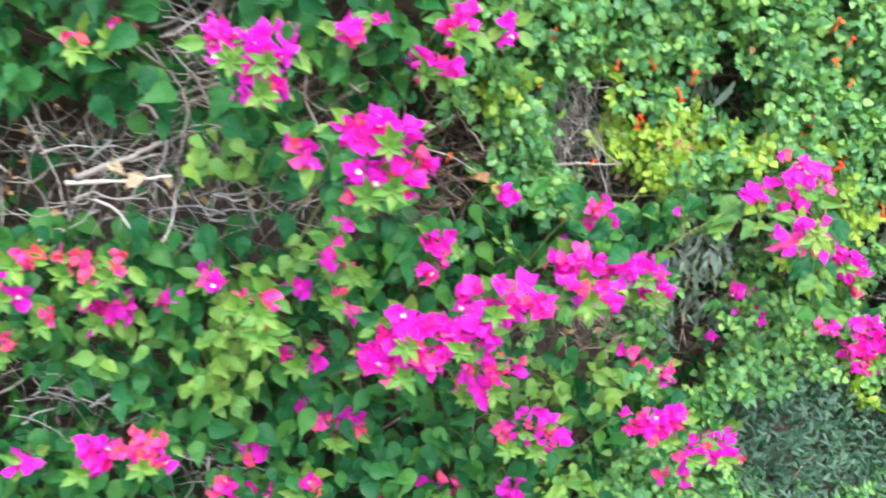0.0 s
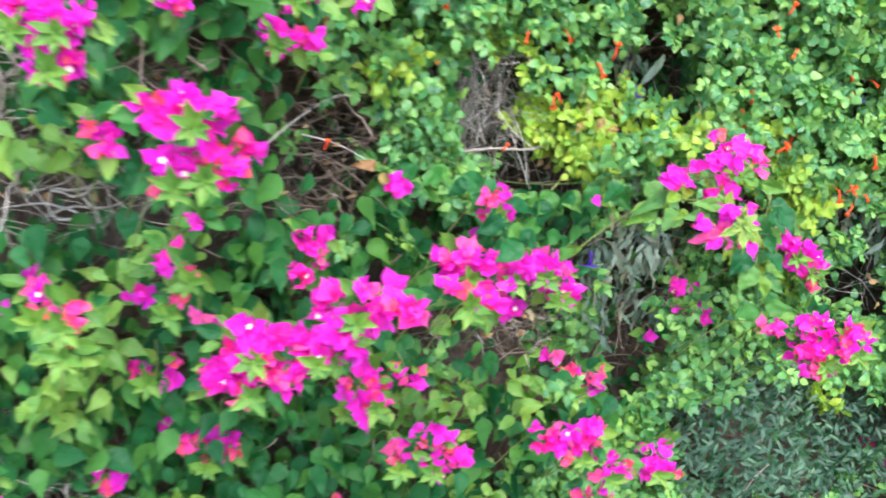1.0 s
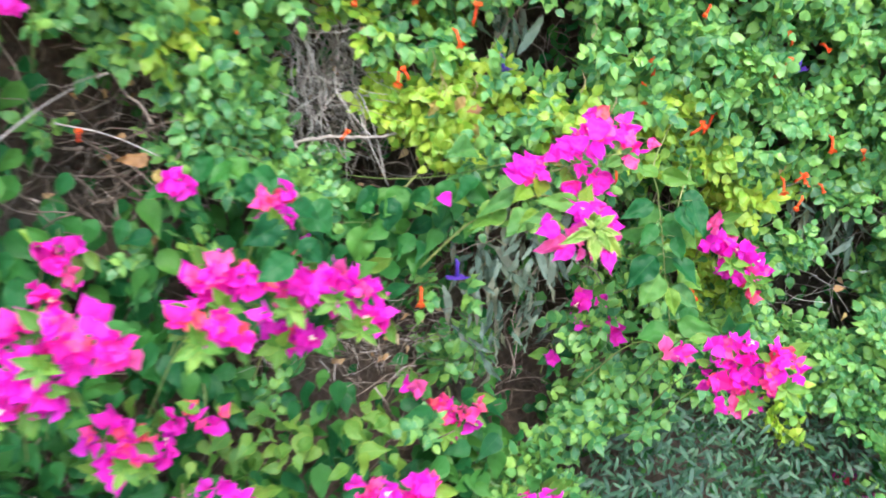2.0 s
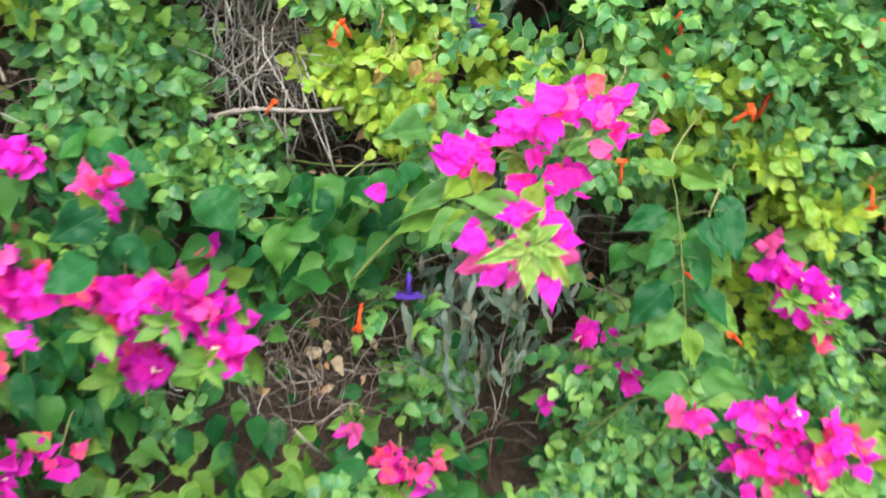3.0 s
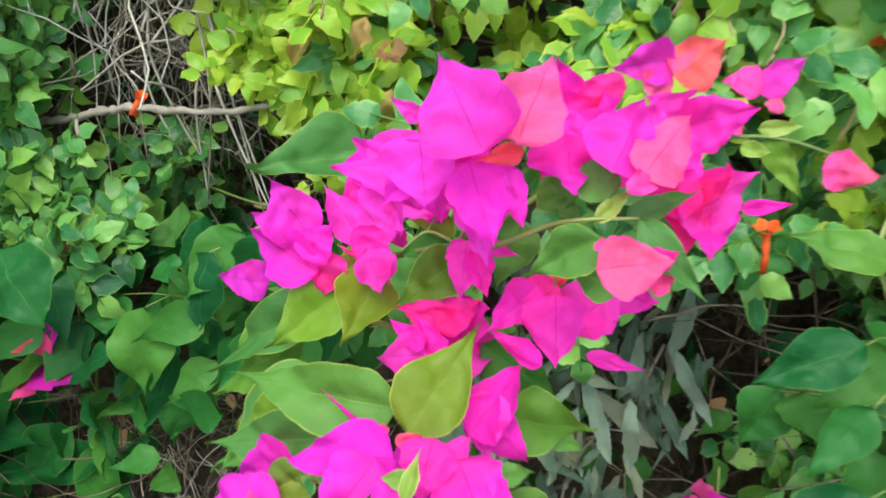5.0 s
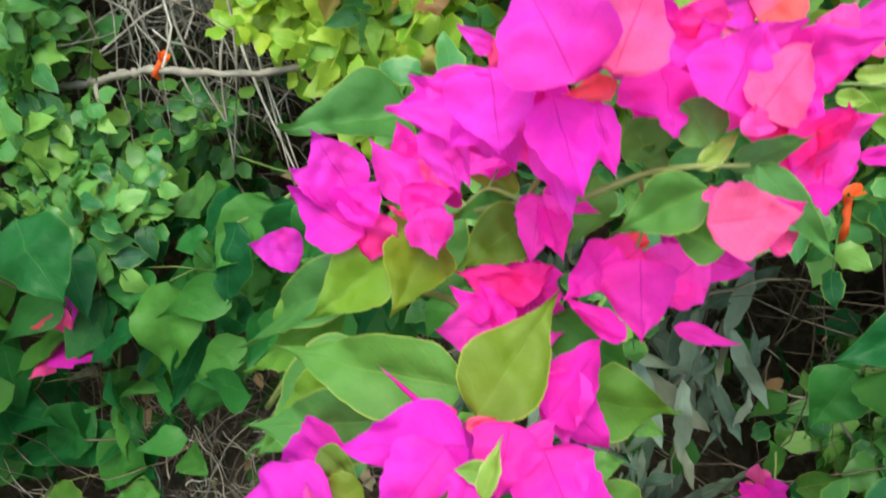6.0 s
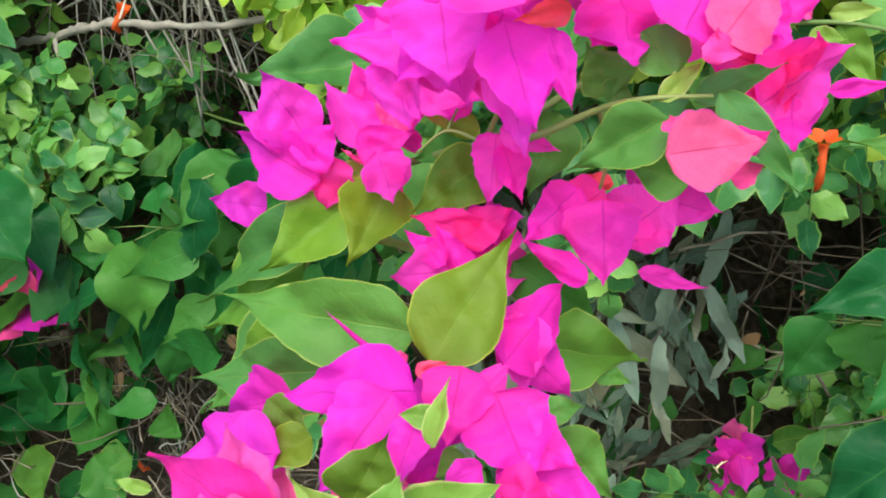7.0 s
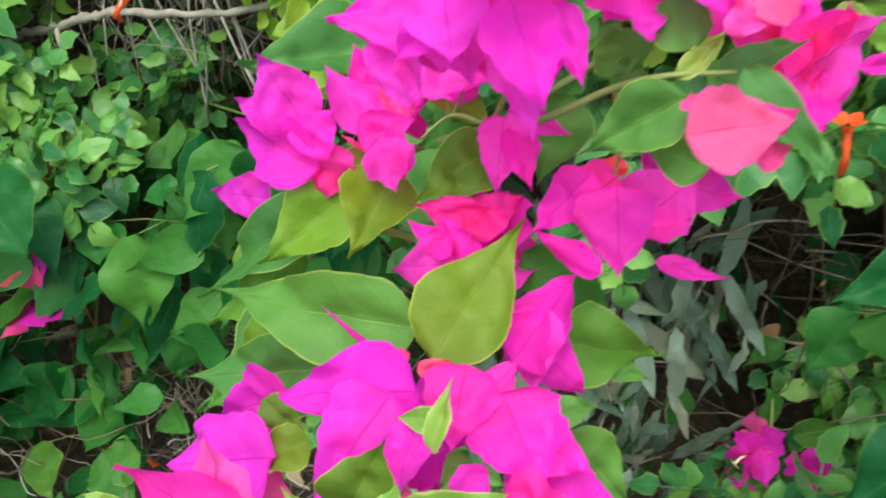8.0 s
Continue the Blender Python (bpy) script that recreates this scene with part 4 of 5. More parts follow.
def spray(x, y, z, across, high, flowers, red):
    """A flowering end of a branch: bract trios in an oval, leaves behind, a stem back into the hedge."""
    c = Vector((x, y, z))
    hue = "coral red" if red > 0.65 else ("magenta and coral" if red > 0.25 else "magenta")
    amount = "few" if flowers < 3 else ("many" if flowers > 7 else "several")
    top = thing("bougainvillea_branch", c, f"bougainvillea branch end with {amount} {hue} bracts", "branch", "flowering bougainvillea branches")
    depth = float(face(np.array(x), np.array(z)))
    reach = max(0.0, depth - y)
    root = Vector((x - 0.35 * reach - pick.uniform(0.0, 0.06), max(min(depth, y + 0.2) + 0.06, y + 0.05), z - 0.5 * reach - pick.uniform(0.0, 0.06)))
    bend = (c * 0.6 + root * 0.4) + Vector((0, 0.02, 0.05))
    points = curve_between([root, bend, c], 6)
    part("stem", make_mesh("stem", tube(points, taper(len(points), 0.002, 0.001), 5), STEM), top)
    for i in range({1: 2, 2: 4, 3: 7}.get(flowers, 3 * flowers)):
        a, q = pick.uniform(0, 6.28), math.sqrt(pick.random())
        spot = c + Vector((across * q * math.cos(a), pick.uniform(-0.02, 0.03), high * q * math.sin(a)))
        axis = OUT + Vector((pick.gauss(0, 0.5), pick.gauss(0, 0.3), pick.gauss(0, 0.5)))
        key = "R" if pick.random() < red else pick.choice("MMMMMMMMHP")
        trio(top, spot, axis, pick.uniform(0.025, 0.036) * (0.8 if key == "R" else 1.0), key, SMALL_BRACT)
    if flowers > 3 or red > 0.6:
        # the growing tip: a star of narrow young leaves
        tip = c + Vector((pick.uniform(-0.4, 0.4) * across, -0.03, -0.5 * high))
        for i in range(7):
            a = i * 0.9 + pick.uniform(-0.2, 0.2)
            way = Vector((math.cos(a), -0.45, math.sin(a))).normalized()
            length = pick.uniform(0.025, 0.048)
            part("leaf", pick.choice(SMALL_LEAF_YOUNG), top, laid(tip, tip + way * length, OUT, length * 0.42, 0.55))
    for i in range(4 + flowers):
        a = pick.uniform(0, 6.28)
        base = c + Vector((across * pick.uniform(0.1, 0.9) * math.cos(a), pick.uniform(0.0, 0.05), high * 0.5 * math.sin(a)))
        way = Vector((math.cos(a), -0.2, math.sin(a) - 0.3))
        length = pick.uniform(0.03, 0.062)
        young = pick.random() < 0.5
        part("leaf", pick.choice(SMALL_LEAF_YOUNG if young else SMALL_LEAF), top, laid(base, base + way.normalized() * length, OUT + Vector((pick.gauss(0, 0.3), 0, pick.gauss(0, 0.3))), length * 0.55, 0.6))


spray(-0.420, 1.720, 1.437, 0.041, 0.041, 4, 0.05)
spray(-0.334, 1.720, 1.434, 0.036, 0.041, 5, 0.1)
spray(-0.353, 1.700, 1.372, 0.039, 0.029, 4, 0.3)
spray(-0.140, 1.620, 1.301, 0.074, 0.031, 10, 0.1)
spray(-0.167, 1.640, 1.209, 0.035, 0.035, 4, 0.1)
spray(-0.096, 1.640, 1.225, 0.049, 0.038, 6, 0.4)
spray(-0.044, 2.000, 1.392, 0.061, 0.030, 4, 0.3)
spray(0.015, 1.840, 1.478, 0.033, 0.038, 4, 0.0)
spray(0.111, 1.900, 1.473, 0.023, 0.023, 2, 0.1)
spray(-0.210, 1.860, 1.452, 0.031, 0.028, 3, 0.4)
spray(-0.154, 1.860, 1.487, 0.017, 0.015, 1, 0.2)
spray(-0.747, 1.900, 1.429, 0.025, 0.018, 2, 1.0)
spray(-0.667, 1.900, 1.447, 0.028, 0.018, 2, 0.9)
spray(0.287, 1.965, 0.958, 0.06, 0.045, 9, 0.05)
spray(0.378, 2.010, 0.933, 0.05, 0.03, 6, 0.3)
spray(0.362, 2.079, 0.837, 0.05, 0.03, 5, 0.2)
spray(0.468, 2.032, 0.933, 0.045, 0.03, 5, 0.1)
spray(0.502, 2.055, 0.879, 0.04, 0.035, 5, 0.05)
spray(0.366, 2.070, 1.048, 0.040, 0.036, 4, 0.45)
spray(0.173, 2.150, 0.634, 0.063, 0.025, 3, 0.5)
spray(0.084, 2.100, 0.591, 0.044, 0.031, 4, 0.5)
spray(0.307, 1.850, 0.934, 0.073, 0.024, 4, 0.3)
spray(0.108, 1.800, 0.936, 0.100, 0.041, 10, 0.1)
spray(-0.090, 1.770, 0.877, 0.081, 0.041, 6, 0.05)
spray(-0.096, 1.770, 0.807, 0.100, 0.041, 12, 0.05)
spray(0.038, 1.780, 0.862, 0.065, 0.041, 7, 0.15)
spray(0.092, 1.950, 0.695, 0.053, 0.053, 5, 0.6)
spray(0.036, 2.000, 0.642, 0.024, 0.016, 1, 0.8)
spray(1.250, 2.700, 0.838, 0.026, 0.016, 1, 0.0)
spray(1.228, 2.700, 0.806, 0.020, 0.025, 1, 0.0)
spray(1.285, 2.690, 0.770, 0.034, 0.034, 4, 0.0)
spray(1.325, 2.690, 0.728, 0.042, 0.042, 5, 0.05)
spray(1.330, 2.690, 0.664, 0.030, 0.022, 2, 0.6)
spray(1.262, 2.690, 0.738, 0.025, 0.020, 1, 0.0)
spray(0.918, 2.610, 0.605, 0.022, 0.040, 2, 0.0)
spray(0.978, 2.610, 0.612, 0.034, 0.034, 3, 0.0)
spray(0.935, 2.610, 0.678, 0.034, 0.014, 2, 0.0)
spray(0.864, 2.610, 0.533, 0.016, 0.022, 1, 0.0)
spray(1.202, 2.340, 0.613, 0.076, 0.070, 10, 0.05)
spray(1.183, 2.340, 0.688, 0.044, 0.035, 3, 0.0)
spray(1.282, 2.310, 0.639, 0.040, 0.043, 4, 0.7)
spray(1.087, 2.340, 0.669, 0.028, 0.025, 2, 0.1)
spray(0.621, 2.410, 0.502, 0.060, 0.056, 5, 0.5)
spray(0.542, 2.400, 0.570, 0.018, 0.016, 1, 0.1)
spray(0.538, 2.040, 0.520, 0.099, 0.050, 8, 0.1)
spray(0.615, 2.040, 0.465, 0.050, 0.036, 4, 0.1)
spray(0.815, 2.300, 0.330, 0.057, 0.065, 5, 0.3)
spray(0.614, 2.100, 0.357, 0.052, 0.027, 3, 0.6)
spray(0.238, 2.030, 0.507, 0.077, 0.063, 8, 0.25)
spray(0.164, 2.000, 0.511, 0.035, 0.025, 2, 0.8)
spray(-0.258, 2.020, 0.524, 0.062, 0.053, 6, 0.4)
spray(-0.333, 2.020, 0.592, 0.021, 0.021, 1, 0.2)
spray(-0.001, 2.150, 0.289, 0.068, 0.038, 4, 0.4)
spray(0.184, 2.100, 0.296, 0.060, 0.024, 3, 0.1)
spray(-0.638, 1.760, 0.606, 0.066, 0.045, 7, 0.8)
spray(-0.765, 1.800, 0.569, 0.037, 0.047, 4, 0.0)
spray(-0.904, 1.800, 0.543, 0.031, 0.025, 2, 0.0)
spray(-0.512, 1.980, 0.378, 0.048, 0.028, 3, 0.3)
spray(-0.452, 1.980, 0.484, 0.027, 0.025, 2, 0.2)
spray(-0.716, 1.850, 0.883, 0.048, 0.030, 4, 0.15)
spray(-0.756, 1.800, 0.999, 0.040, 0.025, 3, 1.0)
spray(-0.731, 1.800, 0.963, 0.035, 0.016, 2, 1.0)
spray(-0.671, 1.800, 0.994, 0.023, 0.023, 2, 0.9)
spray(-0.871, 1.750, 0.977, 0.039, 0.045, 5, 0.1)
spray(-0.837, 1.750, 1.030, 0.028, 0.020, 2, 1.0)
spray(-0.813, 1.800, 0.888, 0.026, 0.014, 2, 1.0)
spray(-0.925, 1.800, 0.821, 0.024, 0.014, 2, 0.9)
spray(-0.605, 1.880, 0.891, 0.020, 0.027, 2, 0.1)
spray(-0.517, 1.880, 0.946, 0.027, 0.022, 2, 0.1)
spray(-0.251, 1.830, 1.020, 0.019, 0.029, 2, 0.2)
spray(-0.202, 1.800, 1.000, 0.016, 0.016, 1, 1.0)
spray(-0.345, 1.630, 0.985, 0.019, 0.023, 2, 1.0)
spray(-0.357, 1.630, 0.931, 0.013, 0.011, 1, 1.0)
spray(-0.394, 1.650, 0.983, 0.011, 0.011, 1, 1.0)
spray(-0.327, 1.900, 0.915, 0.027, 0.017, 2, 0.0)
spray(-0.237, 1.800, 0.938, 0.014, 0.012, 1, 1.0)
spray(-0.326, 1.950, 0.745, 0.042, 0.029, 3, 0.7)
spray(-0.016, 2.070, 0.982, 0.047, 0.024, 3, 0.0)
spray(-0.008, 2.090, 0.934, 0.025, 0.020, 1, 0.0)
spray(-0.062, 2.070, 0.907, 0.038, 0.020, 2, 0.0)
spray(0.147, 2.200, 1.058, 0.020, 0.025, 2, 0.1)
spray(-0.217, 1.900, 0.867, 0.015, 0.022, 1, 0.0)
spray(-0.269, 1.660, 1.250, 0.016, 0.016, 2, 0.1)
spray(-0.299, 1.660, 1.275, 0.012, 0.010, 1, 0.2)
spray(-0.335, 2.000, 0.383, 0.049, 0.022, 3, 0.9)
spray(-0.134, 2.050, 0.320, 0.029, 0.017, 2, 0.9)
spray(-0.413, 2.000, 0.360, 0.025, 0.017, 1, 0.6)
spray(-0.219, 1.950, 1.057, 0.031, 0.012, 1, 0.2)
spray(1.799, 2.950, -0.089, 0.036, 0.045, 2, 0.0)
spray(1.737, 2.950, -0.017, 0.036, 0.021, 2, 0.2)
spray(1.851, 2.950, 0.321, 0.021, 0.034, 1, 0.6)

sprig = thing("bougainvillea_branch", (0.33, 2.41, 0.875), "small bougainvillea sprig with a few magenta and red bracts", "branch", "flowering bougainvillea branches")
part("stem", make_mesh("stem", tube(curve_between([(0.27, 2.52, 0.84), (0.31, 2.46, 0.85), (0.33, 2.41, 0.875)]), taper(17, 0.0016, 0.0009), 5), STEM), sprig)
for key, base, tip, wide in (("M", (0.317, 2.4, 0.874), (0.346, 2.38, 0.924), 0.032), ("R", (0.333, 2.39, 0.883), (0.304, 2.37, 0.884), 0.024), ("M", (0.296, 2.39, 0.845), (0.368, 2.37, 0.858), 0.03),
                             ("P", (0.297, 2.4, 0.849), (0.275, 2.38, 0.833), 0.024), ("R", (0.292, 2.39, 0.838), (0.28, 2.37, 0.822), 0.018), ("R", (0.333, 2.42, 0.832), (0.35, 2.4, 0.85), 0.011)):
    part("bract", pick.choice(SMALL_BRACT[key]), sprig, laid(base, tip, OUT + Vector((pick.gauss(0, 0.3), 0, pick.gauss(0, 0.3))), wide, 0.8))


def leafy_branch(line, leaves, length, hang, label, young=0.2):
    """A long shoot with big leaves on both sides."""
    points = curve_between(line)
    facing = Vector((0.15, -0.97, 0.1)) if young == 0.0 else OUT
    top = thing("bougainvillea_branch", line[0], label, "branch", "leafy bougainvillea branches")
    part("stem", make_mesh("stem", tube(points + np.array([0, 0.05, 0]), taper(len(points), 0.0014, 0.0008), 6), STEM), top)
    for i in range(leaves):
        at = Vector(points[int((i + 0.5) / leaves * (len(points) - 1))])
        side = 1 if i % 2 else -1
        way = Vector((side * pick.uniform(0.4, 1.0), pick.uniform(-0.5, 0.0), -hang + pick.uniform(-0.4, 0.3)))
        size = length * pick.uniform(0.7, 1.15)
        stalk = at + way.normalized() * 0.012
        part("leaf", pick.choice(BIG_LEAF_NEAR if pick.random() < young else BIG_LEAF), top, laid(stalk, stalk + way.normalized() * size, facing + Vector((pick.gauss(0, 0.35), pick.gauss(0, 0.2), pick.gauss(0, 0.35))), size * pick.uniform(0.6, 0.75), 0.6))


def leafy_shoot(line, rows, label, young=0.35):
    """A long shoot whose leaves are told one by one: base, tip and width."""
    points = curve_between(line)
    top = thing("bougainvillea_branch", line[0], label, "branch", "leafy bougainvillea branches")
    part("stem", make_mesh("stem", tube(points, taper(len(points), 0.0017, 0.0008), 6, 0.25), STEM), top)
    for bx, by, bz, tx, ty, tz, wide in rows:
        base = Vector((bx, by, bz))
        at = min((Vector(p) for p in points), key=lambda p: (p - base).length)
        if (at - base).length > 0.004:
            part("leaf_stalk", make_mesh("leaf_stalk", tube([at, (at + base) / 2 + Vector((0, 0, 0.003)), base], [0.0007, 0.0006, 0.0006], 5), STEM), top)
        part("leaf", pick.choice(BIG_LEAF_NEAR if pick.random() < young else BIG_LEAF), top, laid(base, (tx, ty, tz), OUT + Vector((pick.gauss(0, 0.2), 0, pick.gauss(0, 0.2))), wide, 0.6))


leafy_shoot([(1.12, 2.6, 1.12), (1.045, 2.46, 1.04), (1.053, 2.45, 0.97), (1.067, 2.45, 0.87), (1.075, 2.45, 0.8), (1.092, 2.45, 0.68)], [
    (1.051, 2.430, 0.845, 0.985, 2.410, 0.782, 0.058),
    (1.060, 2.430, 0.806, 1.012, 2.400, 0.740, 0.062),
    (1.086, 2.440, 0.837, 1.143, 2.420, 0.779, 0.046),
    (1.090, 2.440, 0.777, 1.144, 2.420, 0.727, 0.046),
    (1.080, 2.430, 0.776, 1.091, 2.410, 0.711, 0.034),
    (1.082, 2.430, 0.685, 1.008, 2.400, 0.674, 0.050),
    (1.103, 2.440, 0.692, 1.190, 2.420, 0.671, 0.050),
    (1.038, 2.430, 0.960, 0.971, 2.400, 0.937, 0.042),
    (1.047, 2.430, 0.915, 1.008, 2.410, 0.869, 0.034),
    (1.122, 2.450, 0.958, 1.138, 2.420, 0.884, 0.050),
    (1.090, 2.440, 0.884, 1.104, 2.420, 0.835, 0.034),
    (1.047, 2.430, 1.019, 0.984, 2.400, 1.045, 0.034),
    (1.054, 2.430, 1.019, 1.122, 2.400, 1.001, 0.038),
    (1.060, 2.470, 0.940, 1.010, 2.450, 0.900, 0.046),
], "long hanging bougainvillea shoot with big soft green leaves")
leafy_shoot([(1.16, 2.62, 1.0), (1.12, 2.52, 0.97), (1.1, 2.49, 0.9), (1.115, 2.49, 0.8), (1.13, 2.5, 0.7)], [
    (1.120, 2.510, 0.960, 1.165, 2.480, 0.920, 0.046),
    (1.105, 2.490, 0.920, 1.075, 2.470, 0.870, 0.044),
    (1.102, 2.490, 0.880, 1.150, 2.470, 0.840, 0.048),
    (1.108, 2.490, 0.830, 1.070, 2.470, 0.790, 0.044),
    (1.115, 2.490, 0.790, 1.165, 2.470, 0.750, 0.050),
    (1.120, 2.490, 0.740, 1.085, 2.470, 0.690, 0.046),
    (1.128, 2.500, 0.710, 1.150, 2.480, 0.650, 0.046),
    (1.093, 2.440, 0.948, 1.120, 2.410, 0.890, 0.042),
    (1.062, 2.470, 0.900, 1.118, 2.450, 0.870, 0.044),
    (1.070, 2.480, 0.850, 1.030, 2.450, 0.800, 0.050),
    (0.985, 2.500, 0.884, 0.962, 2.480, 0.840, 0.050),
    (1.008, 2.500, 0.888, 1.017, 2.480, 0.853, 0.055),
    (0.972, 2.520, 0.877, 0.985, 2.500, 0.861, 0.035),
], "hanging bougainvillea shoot with soft green leaves behind another", 0.1)
leafy_branch([(0.12, 2.4, 1.1), (0.26, 2.22, 1.11), (0.36, 2.1, 1.07), (0.42, 1.95, 1.0)], 13, 0.07, 0.5, "leafy bougainvillea shoot with big green leaves")
leafy_branch([(0.38, 2.53, 1.0), (0.5, 2.47, 1.0), (0.62, 2.4, 1.02), (0.74, 2.31, 1.06)], 14, 0.07, 0.8, "arching bougainvillea shoot with big drooping leaves")
leafy_shoot([(0.62, 2.6, 1.05), (0.54, 2.47, 1.0), (0.5, 2.46, 0.95), (0.46, 2.45, 0.93), (0.47, 2.47, 0.85)], [
    (0.448, 2.400, 0.931, 0.441, 2.380, 0.840, 0.061),
    (0.386, 2.420, 0.929, 0.398, 2.400, 0.893, 0.049),
    (0.452, 2.430, 0.967, 0.471, 2.410, 0.952, 0.032),
    (0.513, 2.420, 0.983, 0.496, 2.400, 0.912, 0.054),
    (0.466, 2.430, 0.844, 0.439, 2.410, 0.782, 0.062),
    (0.486, 2.450, 0.902, 0.459, 2.430, 0.860, 0.045),
    (0.398, 2.460, 0.837, 0.378, 2.440, 0.793, 0.044),
], "leafy bougainvillea shoot with dark drooping leaves", 0.0)
leafy_shoot([(0.2, 2.6, 1.0), (0.27, 2.46, 0.97), (0.33, 2.43, 0.92), (0.3, 2.45, 0.83), (0.31, 2.47, 0.73)], [
    (0.350, 2.410, 0.901, 0.359, 2.390, 0.839, 0.064),
    (0.351, 2.340, 0.997, 0.401, 2.320, 0.935, 0.077),
    (0.345, 2.420, 0.745, 0.167, 2.400, 0.695, 0.048),
    (0.133, 2.400, 0.759, 0.278, 2.380, 0.768, 0.076),
    (0.315, 2.440, 0.713, 0.377, 2.420, 0.699, 0.049),
    (0.168, 2.440, 0.825, 0.206, 2.420, 0.786, 0.054),
    (0.298, 2.460, 0.795, 0.311, 2.440, 0.771, 0.033),
    (0.274, 2.440, 0.934, 0.314, 2.420, 0.916, 0.040),
], "leafy bougainvillea shoot with dark leaves over a bare gap", 0.0)

leafy_shoot([(0.2, 2.6, 0.85), (0.28, 2.48, 0.8), (0.31, 2.45, 0.76), (0.3, 2.44, 0.7), (0.32, 2.42, 0.64)], [
    (0.294, 2.420, 0.768, 0.239, 2.400, 0.703, 0.060),
    (0.349, 2.420, 0.752, 0.312, 2.400, 0.685, 0.055),
    (0.229, 2.430, 0.724, 0.148, 2.410, 0.649, 0.060),
    (0.351, 2.440, 0.721, 0.406, 2.420, 0.781, 0.030),
    (0.238, 2.400, 0.676, 0.285, 2.380, 0.631, 0.060),
    (0.336, 2.400, 0.691, 0.380, 2.380, 0.649, 0.050),
    (0.396, 2.440, 0.730, 0.431, 2.420, 0.718, 0.035),
    (0.378, 2.410, 0.693, 0.322, 2.390, 0.661, 0.050),
], "low bougainvillea shoot with broad dark leaves", 0.15)

# the big flowering branch that reaches out of the hedge
bloom = thing("bougainvillea_branch", (0.88, 2.12, 1.07), "big arching bougainvillea branch covered in magenta bracts and large leaves", "branch", "flowering bougainvillea branches")
FACING = Vector((0.35, -0.84, 0.42)).normalized()


def petals(key, rows):
    """Single bracts (M magenta, H hot pink, P pink, R red) or leaves (L green, O olive, D darker green in place of
    shade, Y young): base, tip and width.
    """
    for bx, by, bz, tx, ty, tz, wide in rows:
        name = "leaf" if key in "LOYD" else "bract"
        shapes = BIG_LEAF_NEAR if key == "L" else BIG_LEAF_OLIVE if key == "O" else BIG_LEAF if key == "D" else (BIG_LEAF_YOUNG if key == "Y" else BRACT_MESH[key])
        if name == "bract" and wide > 0.013 and pick.random() < 0.75:
            shapes = FLAT_MESH[key]
        unit = 0.6 if key in "LOD" else (0.5 if key == "Y" else 0.8)
        loose = 0.16 if key in "LOYD" else 0.24
        normal = FACING + Vector((pick.gauss(0, loose), pick.gauss(0, 0.1), pick.gauss(0, loose)))
        wide *= 1.08
        label = {"R": "coral red young bract", "P": "pink bract", "H": "hot pink bract", "Y": "small yellow-green young leaf"}.get(key, "")
        part(name, pick.choice(shapes), bloom, laid((bx, by, bz), (tx, ty, tz), normal, wide, unit), label)


# left cluster
petals("M", [
    (0.763, 2.203, 1.081, 0.747, 2.198, 1.113, 0.027),
    (0.755, 2.206, 1.080, 0.732, 2.198, 1.093, 0.019),
    (0.769, 2.198, 1.064, 0.727, 2.201, 1.084, 0.028),
    (0.764, 2.195, 1.072, 0.777, 2.205, 1.089, 0.020),
])
petals("H", [
    (0.770, 2.202, 1.077, 0.764, 2.194, 1.049, 0.032),
    (0.765, 2.203, 1.070, 0.742, 2.198, 1.066, 0.019),
])
petals("R", [
    (0.770, 2.208, 1.064, 0.770, 2.206, 1.053, 0.012),
])
# single bracts beside it
petals("M", [
    (0.634, 2.339, 0.995, 0.604, 2.318, 1.005, 0.029),
    (0.735, 2.234, 1.025, 0.707, 2.217, 1.014, 0.013),
])
# second cluster
petals("M", [
    (0.785, 2.220, 1.074, 0.760, 2.226, 1.105, 0.019),
    (0.786, 2.233, 1.074, 0.768, 2.241, 1.109, 0.024),
    (0.783, 2.210, 1.075, 0.806, 2.222, 1.082, 0.017),
    (0.796, 2.205, 1.077, 0.811, 2.190, 1.059, 0.021),
    (0.798, 2.215, 1.076, 0.812, 2.197, 1.059, 0.009),
])
petals("P", [
    (0.797, 2.230, 1.078, 0.774, 2.224, 1.095, 0.017),
])
petals("R", [
    (0.798, 2.226, 1.079, 0.791, 2.227, 1.094, 0.012),
    (0.786, 2.213, 1.069, 0.775, 2.210, 1.076, 0.004),
])
# top of the branch
petals("M", [
    (0.890, 2.128, 1.145, 0.869, 2.136, 1.182, 0.035),
    (0.850, 2.161, 1.150, 0.842, 2.155, 1.161, 0.007),
    (0.838, 2.164, 1.126, 0.815, 2.164, 1.142, 0.014),
    (0.842, 2.165, 1.132, 0.811, 2.156, 1.129, 0.021),
    (0.828, 2.162, 1.125, 0.840, 2.151, 1.101, 0.019),
    (0.836, 2.157, 1.119, 0.847, 2.150, 1.104, 0.011),
    (0.857, 2.158, 1.139, 0.838, 2.146, 1.119, 0.023),
])
petals("P", [
    (0.898, 2.142, 1.146, 0.906, 2.163, 1.176, 0.026),
])
petals("R", [
    (0.896, 2.156, 1.140, 0.879, 2.148, 1.139, 0.008),
    (0.858, 2.167, 1.141, 0.847, 2.162, 1.156, 0.013),
])
petals("M", [
    (0.857, 2.165, 1.135, 0.811, 2.157, 1.127, 0.033),
    (0.852, 2.155, 1.146, 0.860, 2.142, 1.118, 0.031),
    (0.850, 2.164, 1.132, 0.858, 2.157, 1.108, 0.022),
])
